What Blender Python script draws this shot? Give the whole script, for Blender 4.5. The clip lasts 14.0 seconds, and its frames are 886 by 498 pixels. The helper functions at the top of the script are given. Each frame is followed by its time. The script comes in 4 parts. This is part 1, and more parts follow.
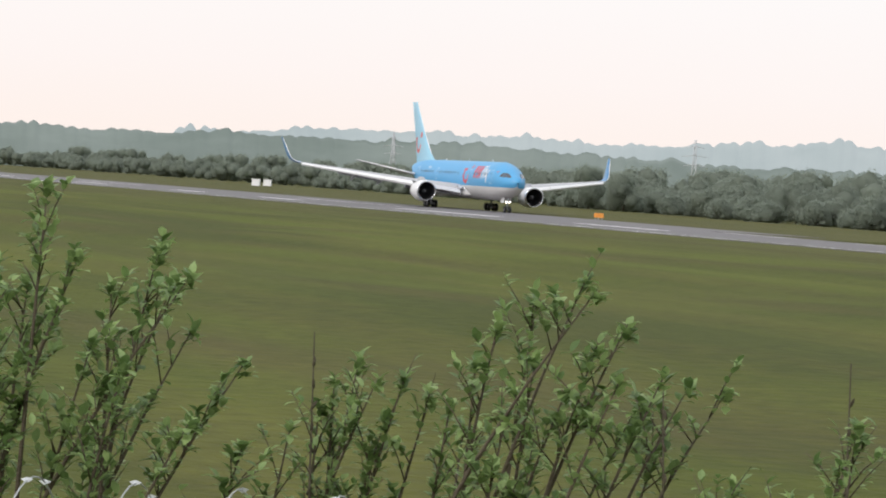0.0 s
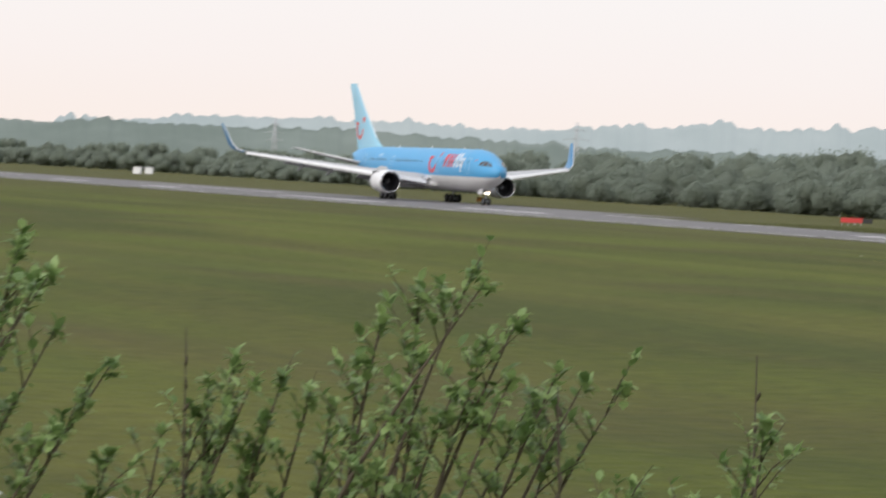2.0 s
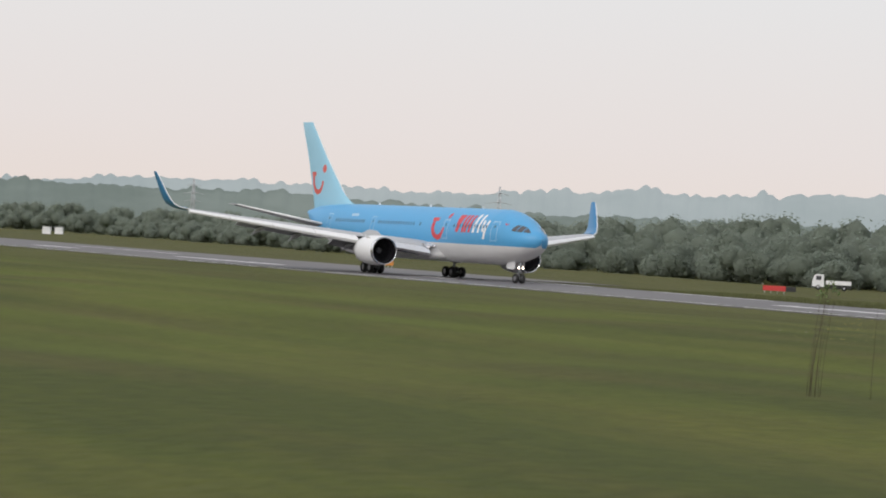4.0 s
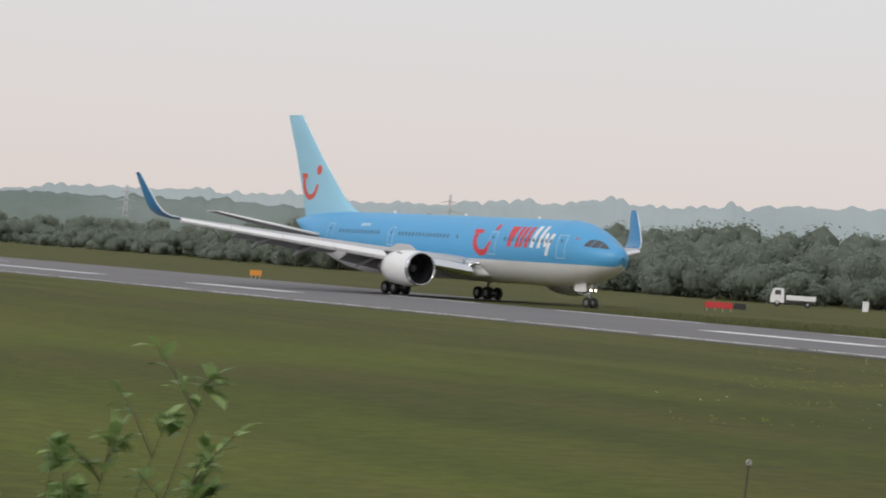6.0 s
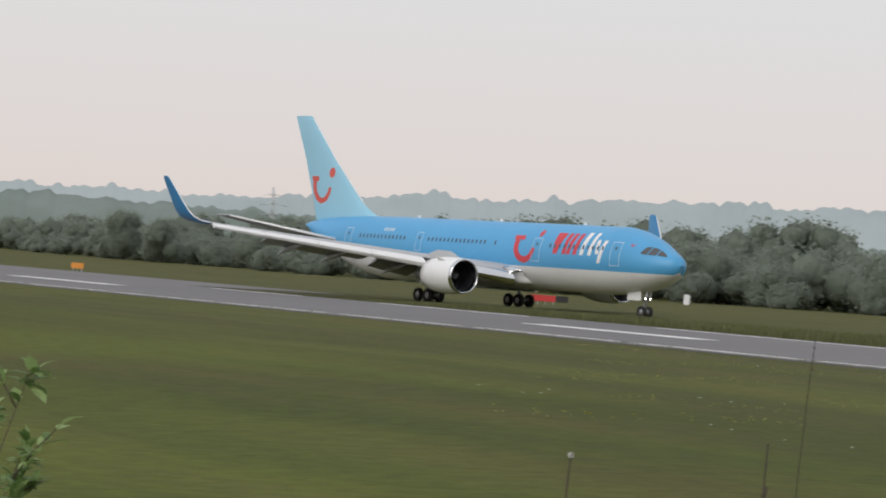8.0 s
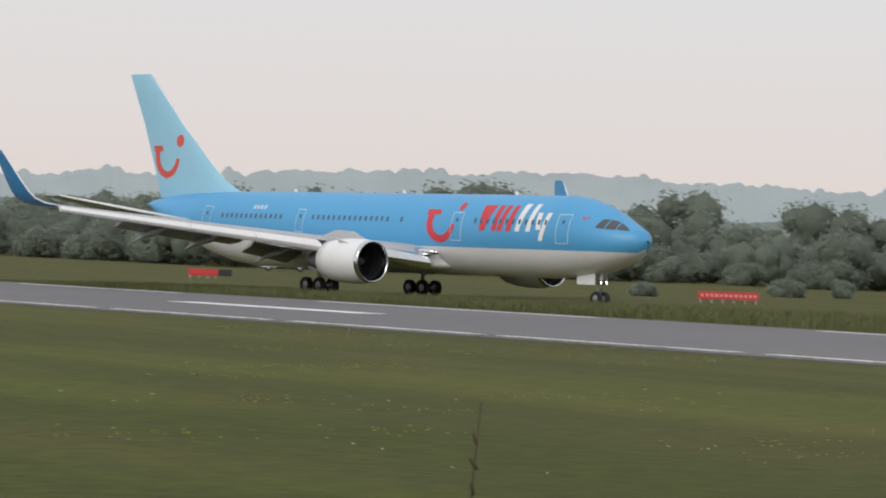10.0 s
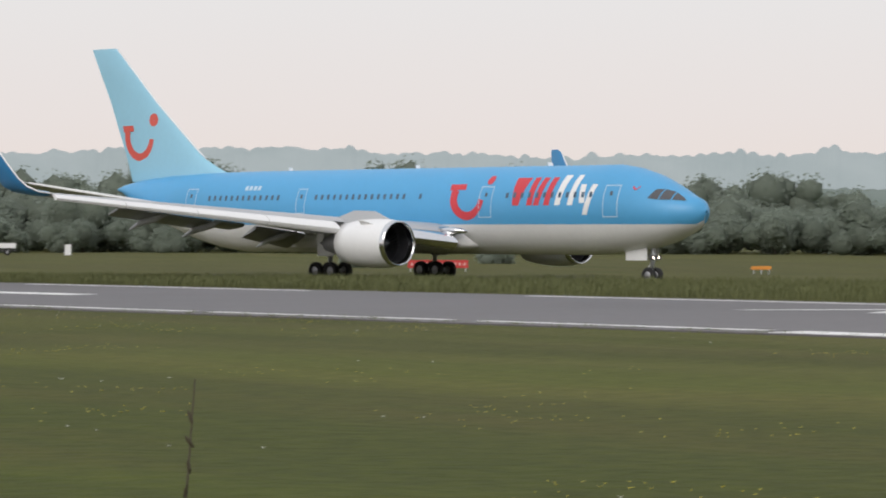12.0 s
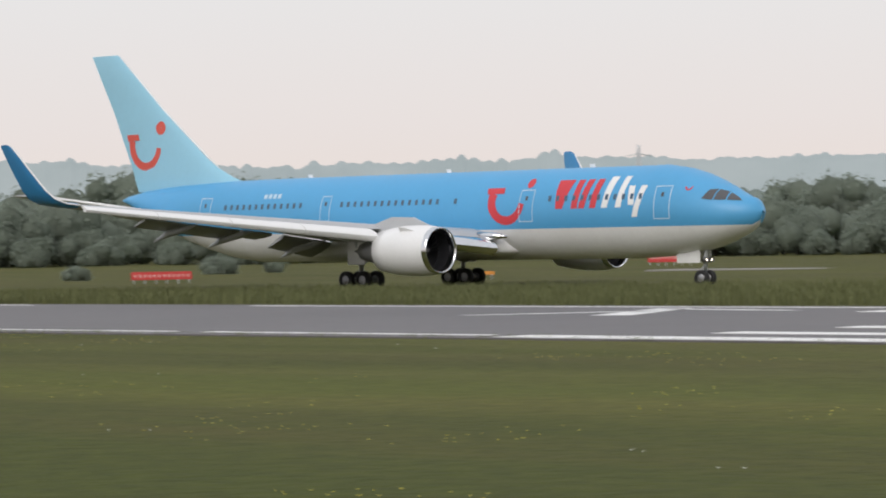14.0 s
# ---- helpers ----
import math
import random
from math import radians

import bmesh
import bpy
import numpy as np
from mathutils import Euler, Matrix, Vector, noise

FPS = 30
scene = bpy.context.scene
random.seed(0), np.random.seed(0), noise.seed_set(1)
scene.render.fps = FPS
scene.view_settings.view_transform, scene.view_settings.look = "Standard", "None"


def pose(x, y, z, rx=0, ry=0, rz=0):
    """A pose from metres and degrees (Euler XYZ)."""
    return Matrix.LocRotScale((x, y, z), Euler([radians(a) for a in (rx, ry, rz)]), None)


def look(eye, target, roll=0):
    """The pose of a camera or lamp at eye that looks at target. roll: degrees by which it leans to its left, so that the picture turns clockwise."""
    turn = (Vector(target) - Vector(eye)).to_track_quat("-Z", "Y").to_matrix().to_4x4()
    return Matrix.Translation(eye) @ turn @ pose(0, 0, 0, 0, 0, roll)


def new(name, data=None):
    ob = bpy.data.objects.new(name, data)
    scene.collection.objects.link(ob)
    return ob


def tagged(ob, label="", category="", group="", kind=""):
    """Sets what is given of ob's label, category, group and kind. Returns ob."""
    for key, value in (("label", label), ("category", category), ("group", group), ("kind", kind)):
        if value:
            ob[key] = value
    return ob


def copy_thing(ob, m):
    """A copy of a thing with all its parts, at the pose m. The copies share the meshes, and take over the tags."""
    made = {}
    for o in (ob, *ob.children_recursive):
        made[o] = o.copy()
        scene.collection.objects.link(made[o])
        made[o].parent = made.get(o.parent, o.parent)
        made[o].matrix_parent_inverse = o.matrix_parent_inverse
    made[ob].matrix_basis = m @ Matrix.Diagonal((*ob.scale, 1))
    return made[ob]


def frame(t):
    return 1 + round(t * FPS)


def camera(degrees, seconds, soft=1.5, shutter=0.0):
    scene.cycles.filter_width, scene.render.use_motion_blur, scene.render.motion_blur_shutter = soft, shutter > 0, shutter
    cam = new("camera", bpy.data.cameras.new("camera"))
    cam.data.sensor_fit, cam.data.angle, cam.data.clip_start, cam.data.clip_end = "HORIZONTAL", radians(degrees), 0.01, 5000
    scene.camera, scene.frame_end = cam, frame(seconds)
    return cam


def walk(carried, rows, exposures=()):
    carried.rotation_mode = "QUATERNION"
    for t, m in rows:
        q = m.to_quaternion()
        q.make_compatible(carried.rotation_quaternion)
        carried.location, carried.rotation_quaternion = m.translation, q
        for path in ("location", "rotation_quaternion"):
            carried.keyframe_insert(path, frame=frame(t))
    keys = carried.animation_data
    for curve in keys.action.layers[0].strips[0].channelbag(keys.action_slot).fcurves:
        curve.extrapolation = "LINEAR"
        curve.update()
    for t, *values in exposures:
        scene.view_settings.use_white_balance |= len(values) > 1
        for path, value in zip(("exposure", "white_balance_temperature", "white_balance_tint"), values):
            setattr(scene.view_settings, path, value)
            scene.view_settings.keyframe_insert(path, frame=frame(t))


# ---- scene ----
cam = camera(15.94, 14.0, soft=1.9, shutter=0.5)
EYE = 3.2


def sight(x, y, pan, tilt, roll):
    """A camera at eye height: pan is clockwise from +y, tilt upwards."""
    return pose(x, y, EYE, 90 + tilt, 0, -pan) @ pose(0, 0, 0, 0, 0, roll)


walk(cam, [(t, sight(x, y, p, e, r)) for t, x, y, p, e, r in [
    (0, -72.98, 31.63, -67.311, -1.135, 3.659),
    (0.5, -72.98, 31.63, -67.362, -1.003, 3.820),
    (1, -72.98, 31.63, -67.344, -1.085, 3.175),
    (1.5, -72.98, 31.63, -67.248, -1.160, 3.267),
    (2, -73.48, 31.85, -65.183, -1.281, 2.973),
    (2.5, -73.89, 32.04, -64.456, -0.397, 3.034),
    (3, -74.35, 32.24, -64.095, -0.373, 3.275),
    (3.5, -74.90, 32.48, -64.055, -0.117, 3.437),
    (3.6, -77.82, 34.46, -64.030, -0.104, 3.446),
    (3.7, -80.73, 36.43, -64.005, -0.091, 3.455),
    (3.8, -83.65, 38.41, -63.980, -0.078, 3.464),
    (4, -89.48, 42.36, -63.930, -0.052, 3.482),
    (4.5, -104.07, 52.24, -63.805, 0.013, 3.528),
    (5, -118.65, 62.12, -63.681, 0.077, 3.573),
    (5.5, -133.24, 72.00, -63.556, 0.142, 3.619),
    (5.7, -139.07, 75.95, -63.506, 0.168, 3.637),
    (5.8, -141.99, 77.93, -63.481, 0.181, 3.646),
    (5.9, -144.90, 79.90, -63.456, 0.194, 3.655),
    (6, -147.82, 81.88, -63.431, 0.207, 3.664),
    (6.5, -147.82, 81.88, -63.002, -0.239, 3.557),
    (7, -147.82, 81.88, -62.623, -0.172, 3.455),
    (7.5, -147.82, 81.88, -61.692, 0.059, 3.514),
    (8, -147.82, 81.88, -60.229, 0.286, 3.734),
    (8.5, -147.82, 81.88, -59.062, 0.266, 3.466),
    (8.6, -150.76, 84.07, -58.673, 0.302, 3.374),
    (8.7, -153.70, 86.26, -58.285, 0.338, 3.282),
    (8.8, -156.65, 88.45, -57.896, 0.374, 3.190),
    (8.9, -159.59, 90.64, -57.507, 0.410, 3.098),
    (9, -162.53, 92.83, -57.118, 0.446, 3.006),
    (9.5, -162.53, 92.83, -55.757, 0.248, 2.491),
    (10, -162.53, 92.83, -54.397, 0.049, 1.976),
    (10.5, -162.53, 92.83, -53.036, -0.149, 1.461),
    (11, -162.53, 92.83, -51.675, -0.348, 0.946),
    (11.5, -162.53, 92.83, -50.314, -0.546, 0.431),
    (12, -162.53, 92.83, -49.127, -0.344, 0.031),
    (12.5, -162.53, 92.83, -47.817, -0.234, -0.353),
    (13, -162.53, 92.83, -46.375, -0.267, -0.768),
    (13.5, -162.53, 92.83, -45.618, -0.113, -0.843),
    (14, -162.53, 92.83, -44.124, -0.230, -1.070),
]], exposures=[(0, 0.18), (1.5, 0.13), (2.5, 0.1), (3, 0.0), (3.5, -0.08), (6, -0.28), (6.5, -0.2), (7.5, -0.2), (8, -0.26), (8.5, -0.27), (9, -0.29), (11.5, -0.12), (14, -0.12)])

# ---- light ----
world = bpy.data.worlds.new("overcast_evening")
scene.world = world
world.use_nodes = True
wn, wl = world.node_tree.nodes, world.node_tree.links
wn.clear()
sky = wn.new("ShaderNodeTexSky")
sky.sky_type, sky.sun_disc = "NISHITA", False
sky.sun_elevation, sky.sun_rotation = radians(33), radians(154)
sky.air_density, sky.dust_density = 1.0, 4.0
coord = wn.new("ShaderNodeTexCoord")
sep = wn.new("ShaderNodeSeparateXYZ")
veil = wn.new("ShaderNodeValToRGB")
veil.color_ramp.elements[0].position, veil.color_ramp.elements[0].color = 0.0, (0.86, 0.75, 0.69, 1)
veil.color_ramp.elements[1].position, veil.color_ramp.elements[1].color = 0.35, (0.80, 0.82, 0.86, 1)
mid = veil.color_ramp.elements.new(0.035)
mid.color = (0.85, 0.785, 0.765, 1)
high = veil.color_ramp.elements.new(0.085)
high.color = (0.83, 0.82, 0.825, 1)
mixw = wn.new("ShaderNodeMix")
mixw.data_type = "RGBA"
mixw.inputs[0].default_value = 0.93
scale_sky = wn.new("ShaderNodeVectorMath")
scale_sky.operation = "SCALE"
scale_sky.inputs[3].default_value = 0.09
bg = wn.new("ShaderNodeBackground")
bg.inputs[1].default_value = 1.1
wo = wn.new("ShaderNodeOutputWorld")
wl.new(coord.outputs["Generated"], sep.inputs[0])
wl.new(sep.outputs[2], veil.inputs[0])
wl.new(sky.outputs[0], scale_sky.inputs[0])
wl.new(scale_sky.outputs[0], mixw.inputs[6])
wl.new(veil.outputs[0], mixw.inputs[7])
wl.new(mixw.outputs[2], bg.inputs[0])
wl.new(bg.outputs[0], wo.inputs[0])

sun = new("sun", bpy.data.lights.new("sun", "SUN"))
sun.data.energy, sun.data.angle, sun.data.color = 1.5, radians(32), (1.0, 0.95, 0.89)
sun.matrix_world = look((30, -62, 45), (0, 0, 0))


# ---- materials ----
def material(name, color, rough=0.6, metal=0.0, vary=0.15, scale=3.0, fine=40.0, bump=0.0, second=None, coat=0.0, islands=False, transl=0.0):
    """A surface whose colour wanders at two scales between color and second."""
    m = bpy.data.materials.new(name)
    m.use_nodes = True
    n, l = m.node_tree.nodes, m.node_tree.links
    b = n["Principled BSDF"]
    b.inputs["Roughness"].default_value, b.inputs["Metallic"].default_value = rough, metal
    b.inputs["Coat Weight"].default_value = coat
    b.inputs["Coat Roughness"].default_value = 0.12
    tc = n.new("ShaderNodeTexCoord")
    big, small = n.new("ShaderNodeTexNoise"), n.new("ShaderNodeTexNoise")
    big.inputs["Scale"].default_value, small.inputs["Scale"].default_value = scale, fine
    big.inputs["Detail"].default_value, small.inputs["Detail"].default_value = 5, 4
    for q in (big, small):
        l.new(tc.outputs["Object"], q.inputs["Vector"])
    add = n.new("ShaderNodeMath")
    add.operation = "MULTIPLY_ADD"
    add.inputs[1].default_value = 0.6
    half = n.new("ShaderNodeMath")
    half.operation = "MULTIPLY"
    half.inputs[1].default_value = 0.4
    l.new(small.outputs["Fac"], half.inputs[0])
    l.new(big.outputs["Fac"], add.inputs[0])
    l.new(half.outputs[0], add.inputs[2])
    factor = add.outputs[0]
    if islands:
        geo = n.new("ShaderNodeNewGeometry")
        av = n.new("ShaderNodeMath")
        av.operation = "MULTIPLY_ADD"
        av.inputs[1].default_value = 0.5
        shift = n.new("ShaderNodeMath")
        shift.operation = "MULTIPLY"
        shift.inputs[1].default_value = 0.5
        l.new(factor, shift.inputs[0])
        l.new(geo.outputs["Random Per Island"], av.inputs[0])
        l.new(shift.outputs[0], av.inputs[2])
        factor = av.outputs[0]
    ramp = n.new("ShaderNodeValToRGB")
    dark = second or tuple(c * (1 - vary) for c in color)
    ramp.color_ramp.elements[0].position, ramp.color_ramp.elements[0].color = 0.3, (*dark, 1)
    ramp.color_ramp.elements[1].position, ramp.color_ramp.elements[1].color = 0.7, (*color, 1)
    l.new(factor, ramp.inputs[0])
    l.new(ramp.outputs[0], b.inputs["Base Color"])
    if bump:
        bn = n.new("ShaderNodeBump")
        bn.inputs["Strength"].default_value = bump
        bn.inputs["Distance"].default_value = 0.05
        l.new(small.outputs["Fac"], bn.inputs["Height"])
        l.new(bn.outputs[0], b.inputs["Normal"])
    if transl:
        tr = n.new("ShaderNodeBsdfTranslucent")
        l.new(ramp.outputs[0], tr.inputs[0])
        ms = n.new("ShaderNodeMixShader")
        ms.inputs[0].default_value = transl
        l.new(b.outputs[0], ms.inputs[1])
        l.new(tr.outputs[0], ms.inputs[2])
        l.new(ms.outputs[0], n["Material Output"].inputs[0])
    return m


def glowing(name, color, strength):
    m = bpy.data.materials.new(name)
    m.use_nodes = True
    b = m.node_tree.nodes["Principled BSDF"]
    b.inputs["Base Color"].default_value = (*color, 1)
    b.inputs["Emission Color"].default_value = (*color, 1)
    b.inputs["Emission Strength"].default_value = strength
    return m


M_BLUE = material("sky_blue_paint", (0.085, 0.36, 0.66), 0.45, 0, 0.08, 0.25, 3.0, coat=0.05)
M_PALE = material("pale_blue_paint", (0.29, 0.57, 0.73), 0.45, 0, 0.07, 0.3, 3.0, coat=0.3)
M_DEEP = material("winglet_blue_paint", (0.03, 0.20, 0.42), 0.35, 0, 0.1, 0.8, 6.0, coat=0.3)
M_WHITE = material("white_paint", (0.84, 0.84, 0.85), 0.4, 0, 0.10, 0.5, 5.0, coat=0.3)
M_GREY = material("wing_grey_paint", (0.46, 0.47, 0.49), 0.4, 0, 0.14, 0.6, 6.0)
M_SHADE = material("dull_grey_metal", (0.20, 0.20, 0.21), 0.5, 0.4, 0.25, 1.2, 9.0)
M_CHROME = material("polished_metal", (0.78, 0.78, 0.80), 0.16, 1.0, 0.08, 1.0, 12.0)
M_SLAT = material("slat_white", (0.80, 0.80, 0.81), 0.3, 0, 0.06, 0.7, 6.0, coat=0.3)
M_RUBBER = material("tyre_rubber", (0.022, 0.022, 0.024), 0.8, 0, 0.3, 5, 60, 0.2)
M_HUB = material("wheel_hub_metal", (0.42, 0.42, 0.44), 0.4, 0.7, 0.2, 8, 50)
M_DARK = material("dark_inlet_lining", (0.035, 0.035, 0.04), 0.45, 0.3, 0.3, 2, 20)
M_FAN = material("fan_blade_metal", (0.10, 0.10, 0.11), 0.35, 0.8, 0.2, 3, 20)
M_GLASS = material("dark_window_glass", (0.10, 0.10, 0.11), 0.12, 0, 0.2, 2, 20)
M_RED = material("red_paint", (0.62, 0.045, 0.06), 0.4, 0, 0.1, 1, 12)
M_CORAL = material("coral_red_paint", (0.68, 0.10, 0.075), 0.4, 0, 0.1, 1, 12)
M_LETTER = material("white_lettering_paint", (0.80, 0.80, 0.80), 0.4, 0, 0.06, 1, 12)
M_LINE = material("door_outline_paint", (0.50, 0.66, 0.80), 0.4, 0, 0.06, 1, 12)
M_CABIN = material("cabin_window_glass", (0.085, 0.14, 0.21), 0.2, 0, 0.3, 2, 20)
M_LAMP = glowing("landing_lamp_glow", (1.0, 0.86, 0.72), 9.0)
M_ASPHALT = material("grooved_asphalt", (0.130, 0.119, 0.124), 0.62, 0, 0.3, 0.05, 1.4, 0.2, (0.092, 0.084, 0.088))
M_MARK = material("worn_white_marking", (0.86, 0.85, 0.84), 0.5, 0, 0.2, 0.25, 3.0)
M_SHOULDER = material("old_concrete", (0.30, 0.28, 0.27), 0.7, 0, 0.3, 0.06, 2.0, 0.2)
M_LEAF = material("willow_leaf", (0.34, 0.46, 0.18), 0.45, 0, 0.3, 5, 60, 0, (0.12, 0.20, 0.06), islands=True, transl=0.4)
M_TWIG = material("brown_twig_bark", (0.10, 0.078, 0.048), 0.8, 0, 0.4, 10, 90, 0.4)
M_STALK = material("dry_stalk", (0.075, 0.062, 0.036), 0.85, 0, 0.4, 12, 90, 0.3)
# leaf colour made paler than real foliage, standing in for haze over the trees
M_CROWN = material("haze_paled_foliage", (0.318, 0.362, 0.300), 0.95, 0, 0.25, 0.08, 0.9, 0, (0.275, 0.315, 0.258), islands=True, transl=0.65)
M_TRUNK = material("tree_bark", (0.13, 0.11, 0.09), 0.85, 0, 0.4, 2, 20, 0.4)
M_SIGN = material("red_sign_face", (0.62, 0.05, 0.05), 0.5, 0, 0.12, 2, 20)
M_SIGNTEXT = material("faded_sign_lettering", (0.72, 0.45, 0.42), 0.5, 0, 0.1, 2, 20)
M_ORANGE = material("orange_sign_face", (0.75, 0.30, 0.05), 0.5, 0, 0.12, 2, 20)
M_BLACK = material("black_sign_face", (0.03, 0.03, 0.03), 0.5, 0, 0.2, 2, 20)
M_STEEL = material("galvanised_steel", (0.58, 0.60, 0.62), 0.6, 0.15, 0.2, 1, 10)
M_YELLOW = material("buttercup_petals", (0.55, 0.46, 0.05), 0.6, 0, 0.3, 9, 80)
M_CLOCK = material("dandelion_fluff", (0.72, 0.70, 0.66), 0.9, 0, 0.1, 20, 90)


def grass_material():
    """Meadow: broad drifts, mown bands across the field and fine tufts."""
    m = bpy.data.materials.new("meadow_grass")
    m.use_nodes = True
    n, l = m.node_tree.nodes, m.node_tree.links
    b = n["Principled BSDF"]
    b.inputs["Roughness"].default_value = 0.9
    b.inputs["Specular IOR Level"].default_value = 0.15
    tc = n.new("ShaderNodeTexCoord")
    mp = n.new("ShaderNodeMapping")
    mp.inputs["Rotation"].default_value = (0, 0, radians(12))
    mp.inputs["Scale"].default_value = (0.25, 1.0, 1.0)
    l.new(tc.outputs["Object"], mp.inputs[0])

    def grain(scale, detail, src):
        q = n.new("ShaderNodeTexNoise")
        q.inputs["Scale"].default_value, q.inputs["Detail"].default_value = scale, detail
        l.new(src, q.inputs["Vector"])
        return q.outputs["Fac"]

    def ramp(fac, a, ca, z, cz):
        q = n.new("ShaderNodeValToRGB")
        q.color_ramp.elements[0].position, q.color_ramp.elements[0].color = a, (*ca, 1)
        q.color_ramp.elements[1].position, q.color_ramp.elements[1].color = z, (*cz, 1)
        l.new(fac, q.inputs[0])
        return q.outputs[0]

    def mix(kind, fac, a, c):
        q = n.new("ShaderNodeMix")
        q.data_type, q.blend_type = "RGBA", kind
        q.inputs[0].default_value = fac if isinstance(fac, float) else 0.5
        if not isinstance(fac, float):
            l.new(fac, q.inputs[0])
        l.new(a, q.inputs[6])
        l.new(c, q.inputs[7])
        return q.outputs[2]

    drift = ramp(grain(0.075, 4, mp.outputs[0]), 0.42, (0.060, 0.067, 0.015), 0.60, (0.125, 0.143, 0.021))
    dry = ramp(grain(0.16, 5, mp.outputs[0]), 0.45, (0.077, 0.099, 0.015), 0.72, (0.138, 0.117, 0.040))
    tuft = ramp(grain(1.6, 6, tc.outputs["Object"]), 0.32, (0.52, 0.54, 0.50), 0.68, (1.15, 1.12, 1.0))
    blade = ramp(grain(14.0, 3, tc.outputs["Object"]), 0.3, (0.70, 0.72, 0.68), 0.7, (1.12, 1.10, 1.0))
    col = mix("MIX", 0.45, drift, dry)
    # a drier mown strip either side of the runway, with a ragged border
    pos = n.new("ShaderNodeSeparateXYZ")
    l.new(tc.outputs["Object"], pos.inputs[0])
    off = n.new("ShaderNodeMath")
    off.operation = "MULTIPLY_ADD"
    off.inputs[1].default_value = 70.0
    l.new(grain(0.03, 5, mp.outputs[0]), off.inputs[0])
    l.new(pos.outputs[1], off.inputs[2])
    strip = n.new("ShaderNodeMapRange")
    strip.inputs[1].default_value, strip.inputs[2].default_value = 148.0, 200.0
    l.new(off.outputs[0], strip.inputs[0])
    fade = n.new("ShaderNodeMath")
    fade.operation = "MULTIPLY"
    fade.inputs[1].default_value = 0.75
    l.new(strip.outputs[0], fade.inputs[0])
    straw = ramp(grain(0.3, 5, mp.outputs[0]), 0.35, (0.078, 0.082, 0.026), 0.7, (0.117, 0.105, 0.044))
    col = mix("MIX", fade.outputs[0], col, straw)
    col = mix("MULTIPLY", 0.5, col, tuft)
    col = mix("MULTIPLY", 0.45, col, blade)
    l.new(col, b.inputs["Base Color"])
    bn = n.new("ShaderNodeBump")
    bn.inputs["Strength"].default_value, bn.inputs["Distance"].default_value = 0.6, 0.25
    l.new(grain(2.2, 6, tc.outputs["Object"]), bn.inputs["Height"])
    l.new(bn.outputs[0], b.inputs["Normal"])
    return m


M_GRASS = grass_material()


def haze_glow_material(name, color, second, strength, scale):
    """A far wooded ridge whose evening haze is painted in as emission."""
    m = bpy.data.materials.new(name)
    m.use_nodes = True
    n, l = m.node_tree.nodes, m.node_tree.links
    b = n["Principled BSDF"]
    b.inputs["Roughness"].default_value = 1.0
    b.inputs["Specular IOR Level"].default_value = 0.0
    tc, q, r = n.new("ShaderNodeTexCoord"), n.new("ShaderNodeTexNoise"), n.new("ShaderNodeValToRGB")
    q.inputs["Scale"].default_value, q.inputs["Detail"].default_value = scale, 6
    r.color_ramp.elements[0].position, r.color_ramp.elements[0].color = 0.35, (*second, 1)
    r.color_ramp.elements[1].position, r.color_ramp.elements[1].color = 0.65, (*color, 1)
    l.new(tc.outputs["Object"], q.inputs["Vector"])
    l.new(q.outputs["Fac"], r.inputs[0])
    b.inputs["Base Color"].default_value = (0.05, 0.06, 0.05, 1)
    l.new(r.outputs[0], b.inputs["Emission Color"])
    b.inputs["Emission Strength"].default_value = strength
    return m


# emission colours carry the painted haze: paler far ridge, darker near one
M_RIDGE = haze_glow_material("far_ridge_haze_glow", (0.42, 0.465, 0.49), (0.36, 0.41, 0.435), 0.95, 0.012)
M_RIDGE_NEAR = haze_glow_material("near_ridge_haze_glow", (0.205, 0.237, 0.23), (0.15, 0.18, 0.172), 0.95, 0.02)


# ---- mesh helpers ----
def mesh_of(name, verts, faces, mat, smooth=True):
    me = bpy.data.meshes.new(name)
    me.from_pydata([tuple(v) for v in verts], [], faces)
    me.materials.append(mat)
    if smooth:
        me.polygons.foreach_set("use_smooth", [True] * len(me.polygons))
    me.update()
    return me


def part(name, data, parent, label="", m=None):
    ob = new(name, data)
    ob.parent = parent
    if m is not None:
        ob.matrix_basis = m
    return tagged(ob, label)


def empty(name, m, label, category, group="", kind=""):
    ob = new(name)
    ob.matrix_basis = m
    return tagged(ob, label, category, group, kind)


def from_bm(name, bm, mat, smooth=False):
    bmesh.ops.recalc_face_normals(bm, faces=bm.faces)
    me = bpy.data.meshes.new(name)
    bm.to_mesh(me)
    bm.free()
    me.materials.append(mat)
    if smooth:
        me.polygons.foreach_set("use_smooth", [True] * len(me.polygons))
    return me


def box_bm(sx, sy, sz, at=(0, 0, 0), bevel=0.0, bm=None):
    bm = bm or bmesh.new()
    made = bmesh.ops.create_cube(bm, size=1)["verts"]
    bmesh.ops.scale(bm, vec=(sx, sy, sz), verts=made)
    bmesh.ops.translate(bm, vec=at, verts=made)
    if bevel:
        bmesh.ops.bevel(bm, geom=list({e for v in made for e in v.link_edges}), offset=bevel, segments=2, affect="EDGES")
    return bm


def box(name, sx, sy, sz, mat, at=(0, 0, 0), bevel=0.0):
    return from_bm(name, box_bm(sx, sy, sz, at, bevel), mat)


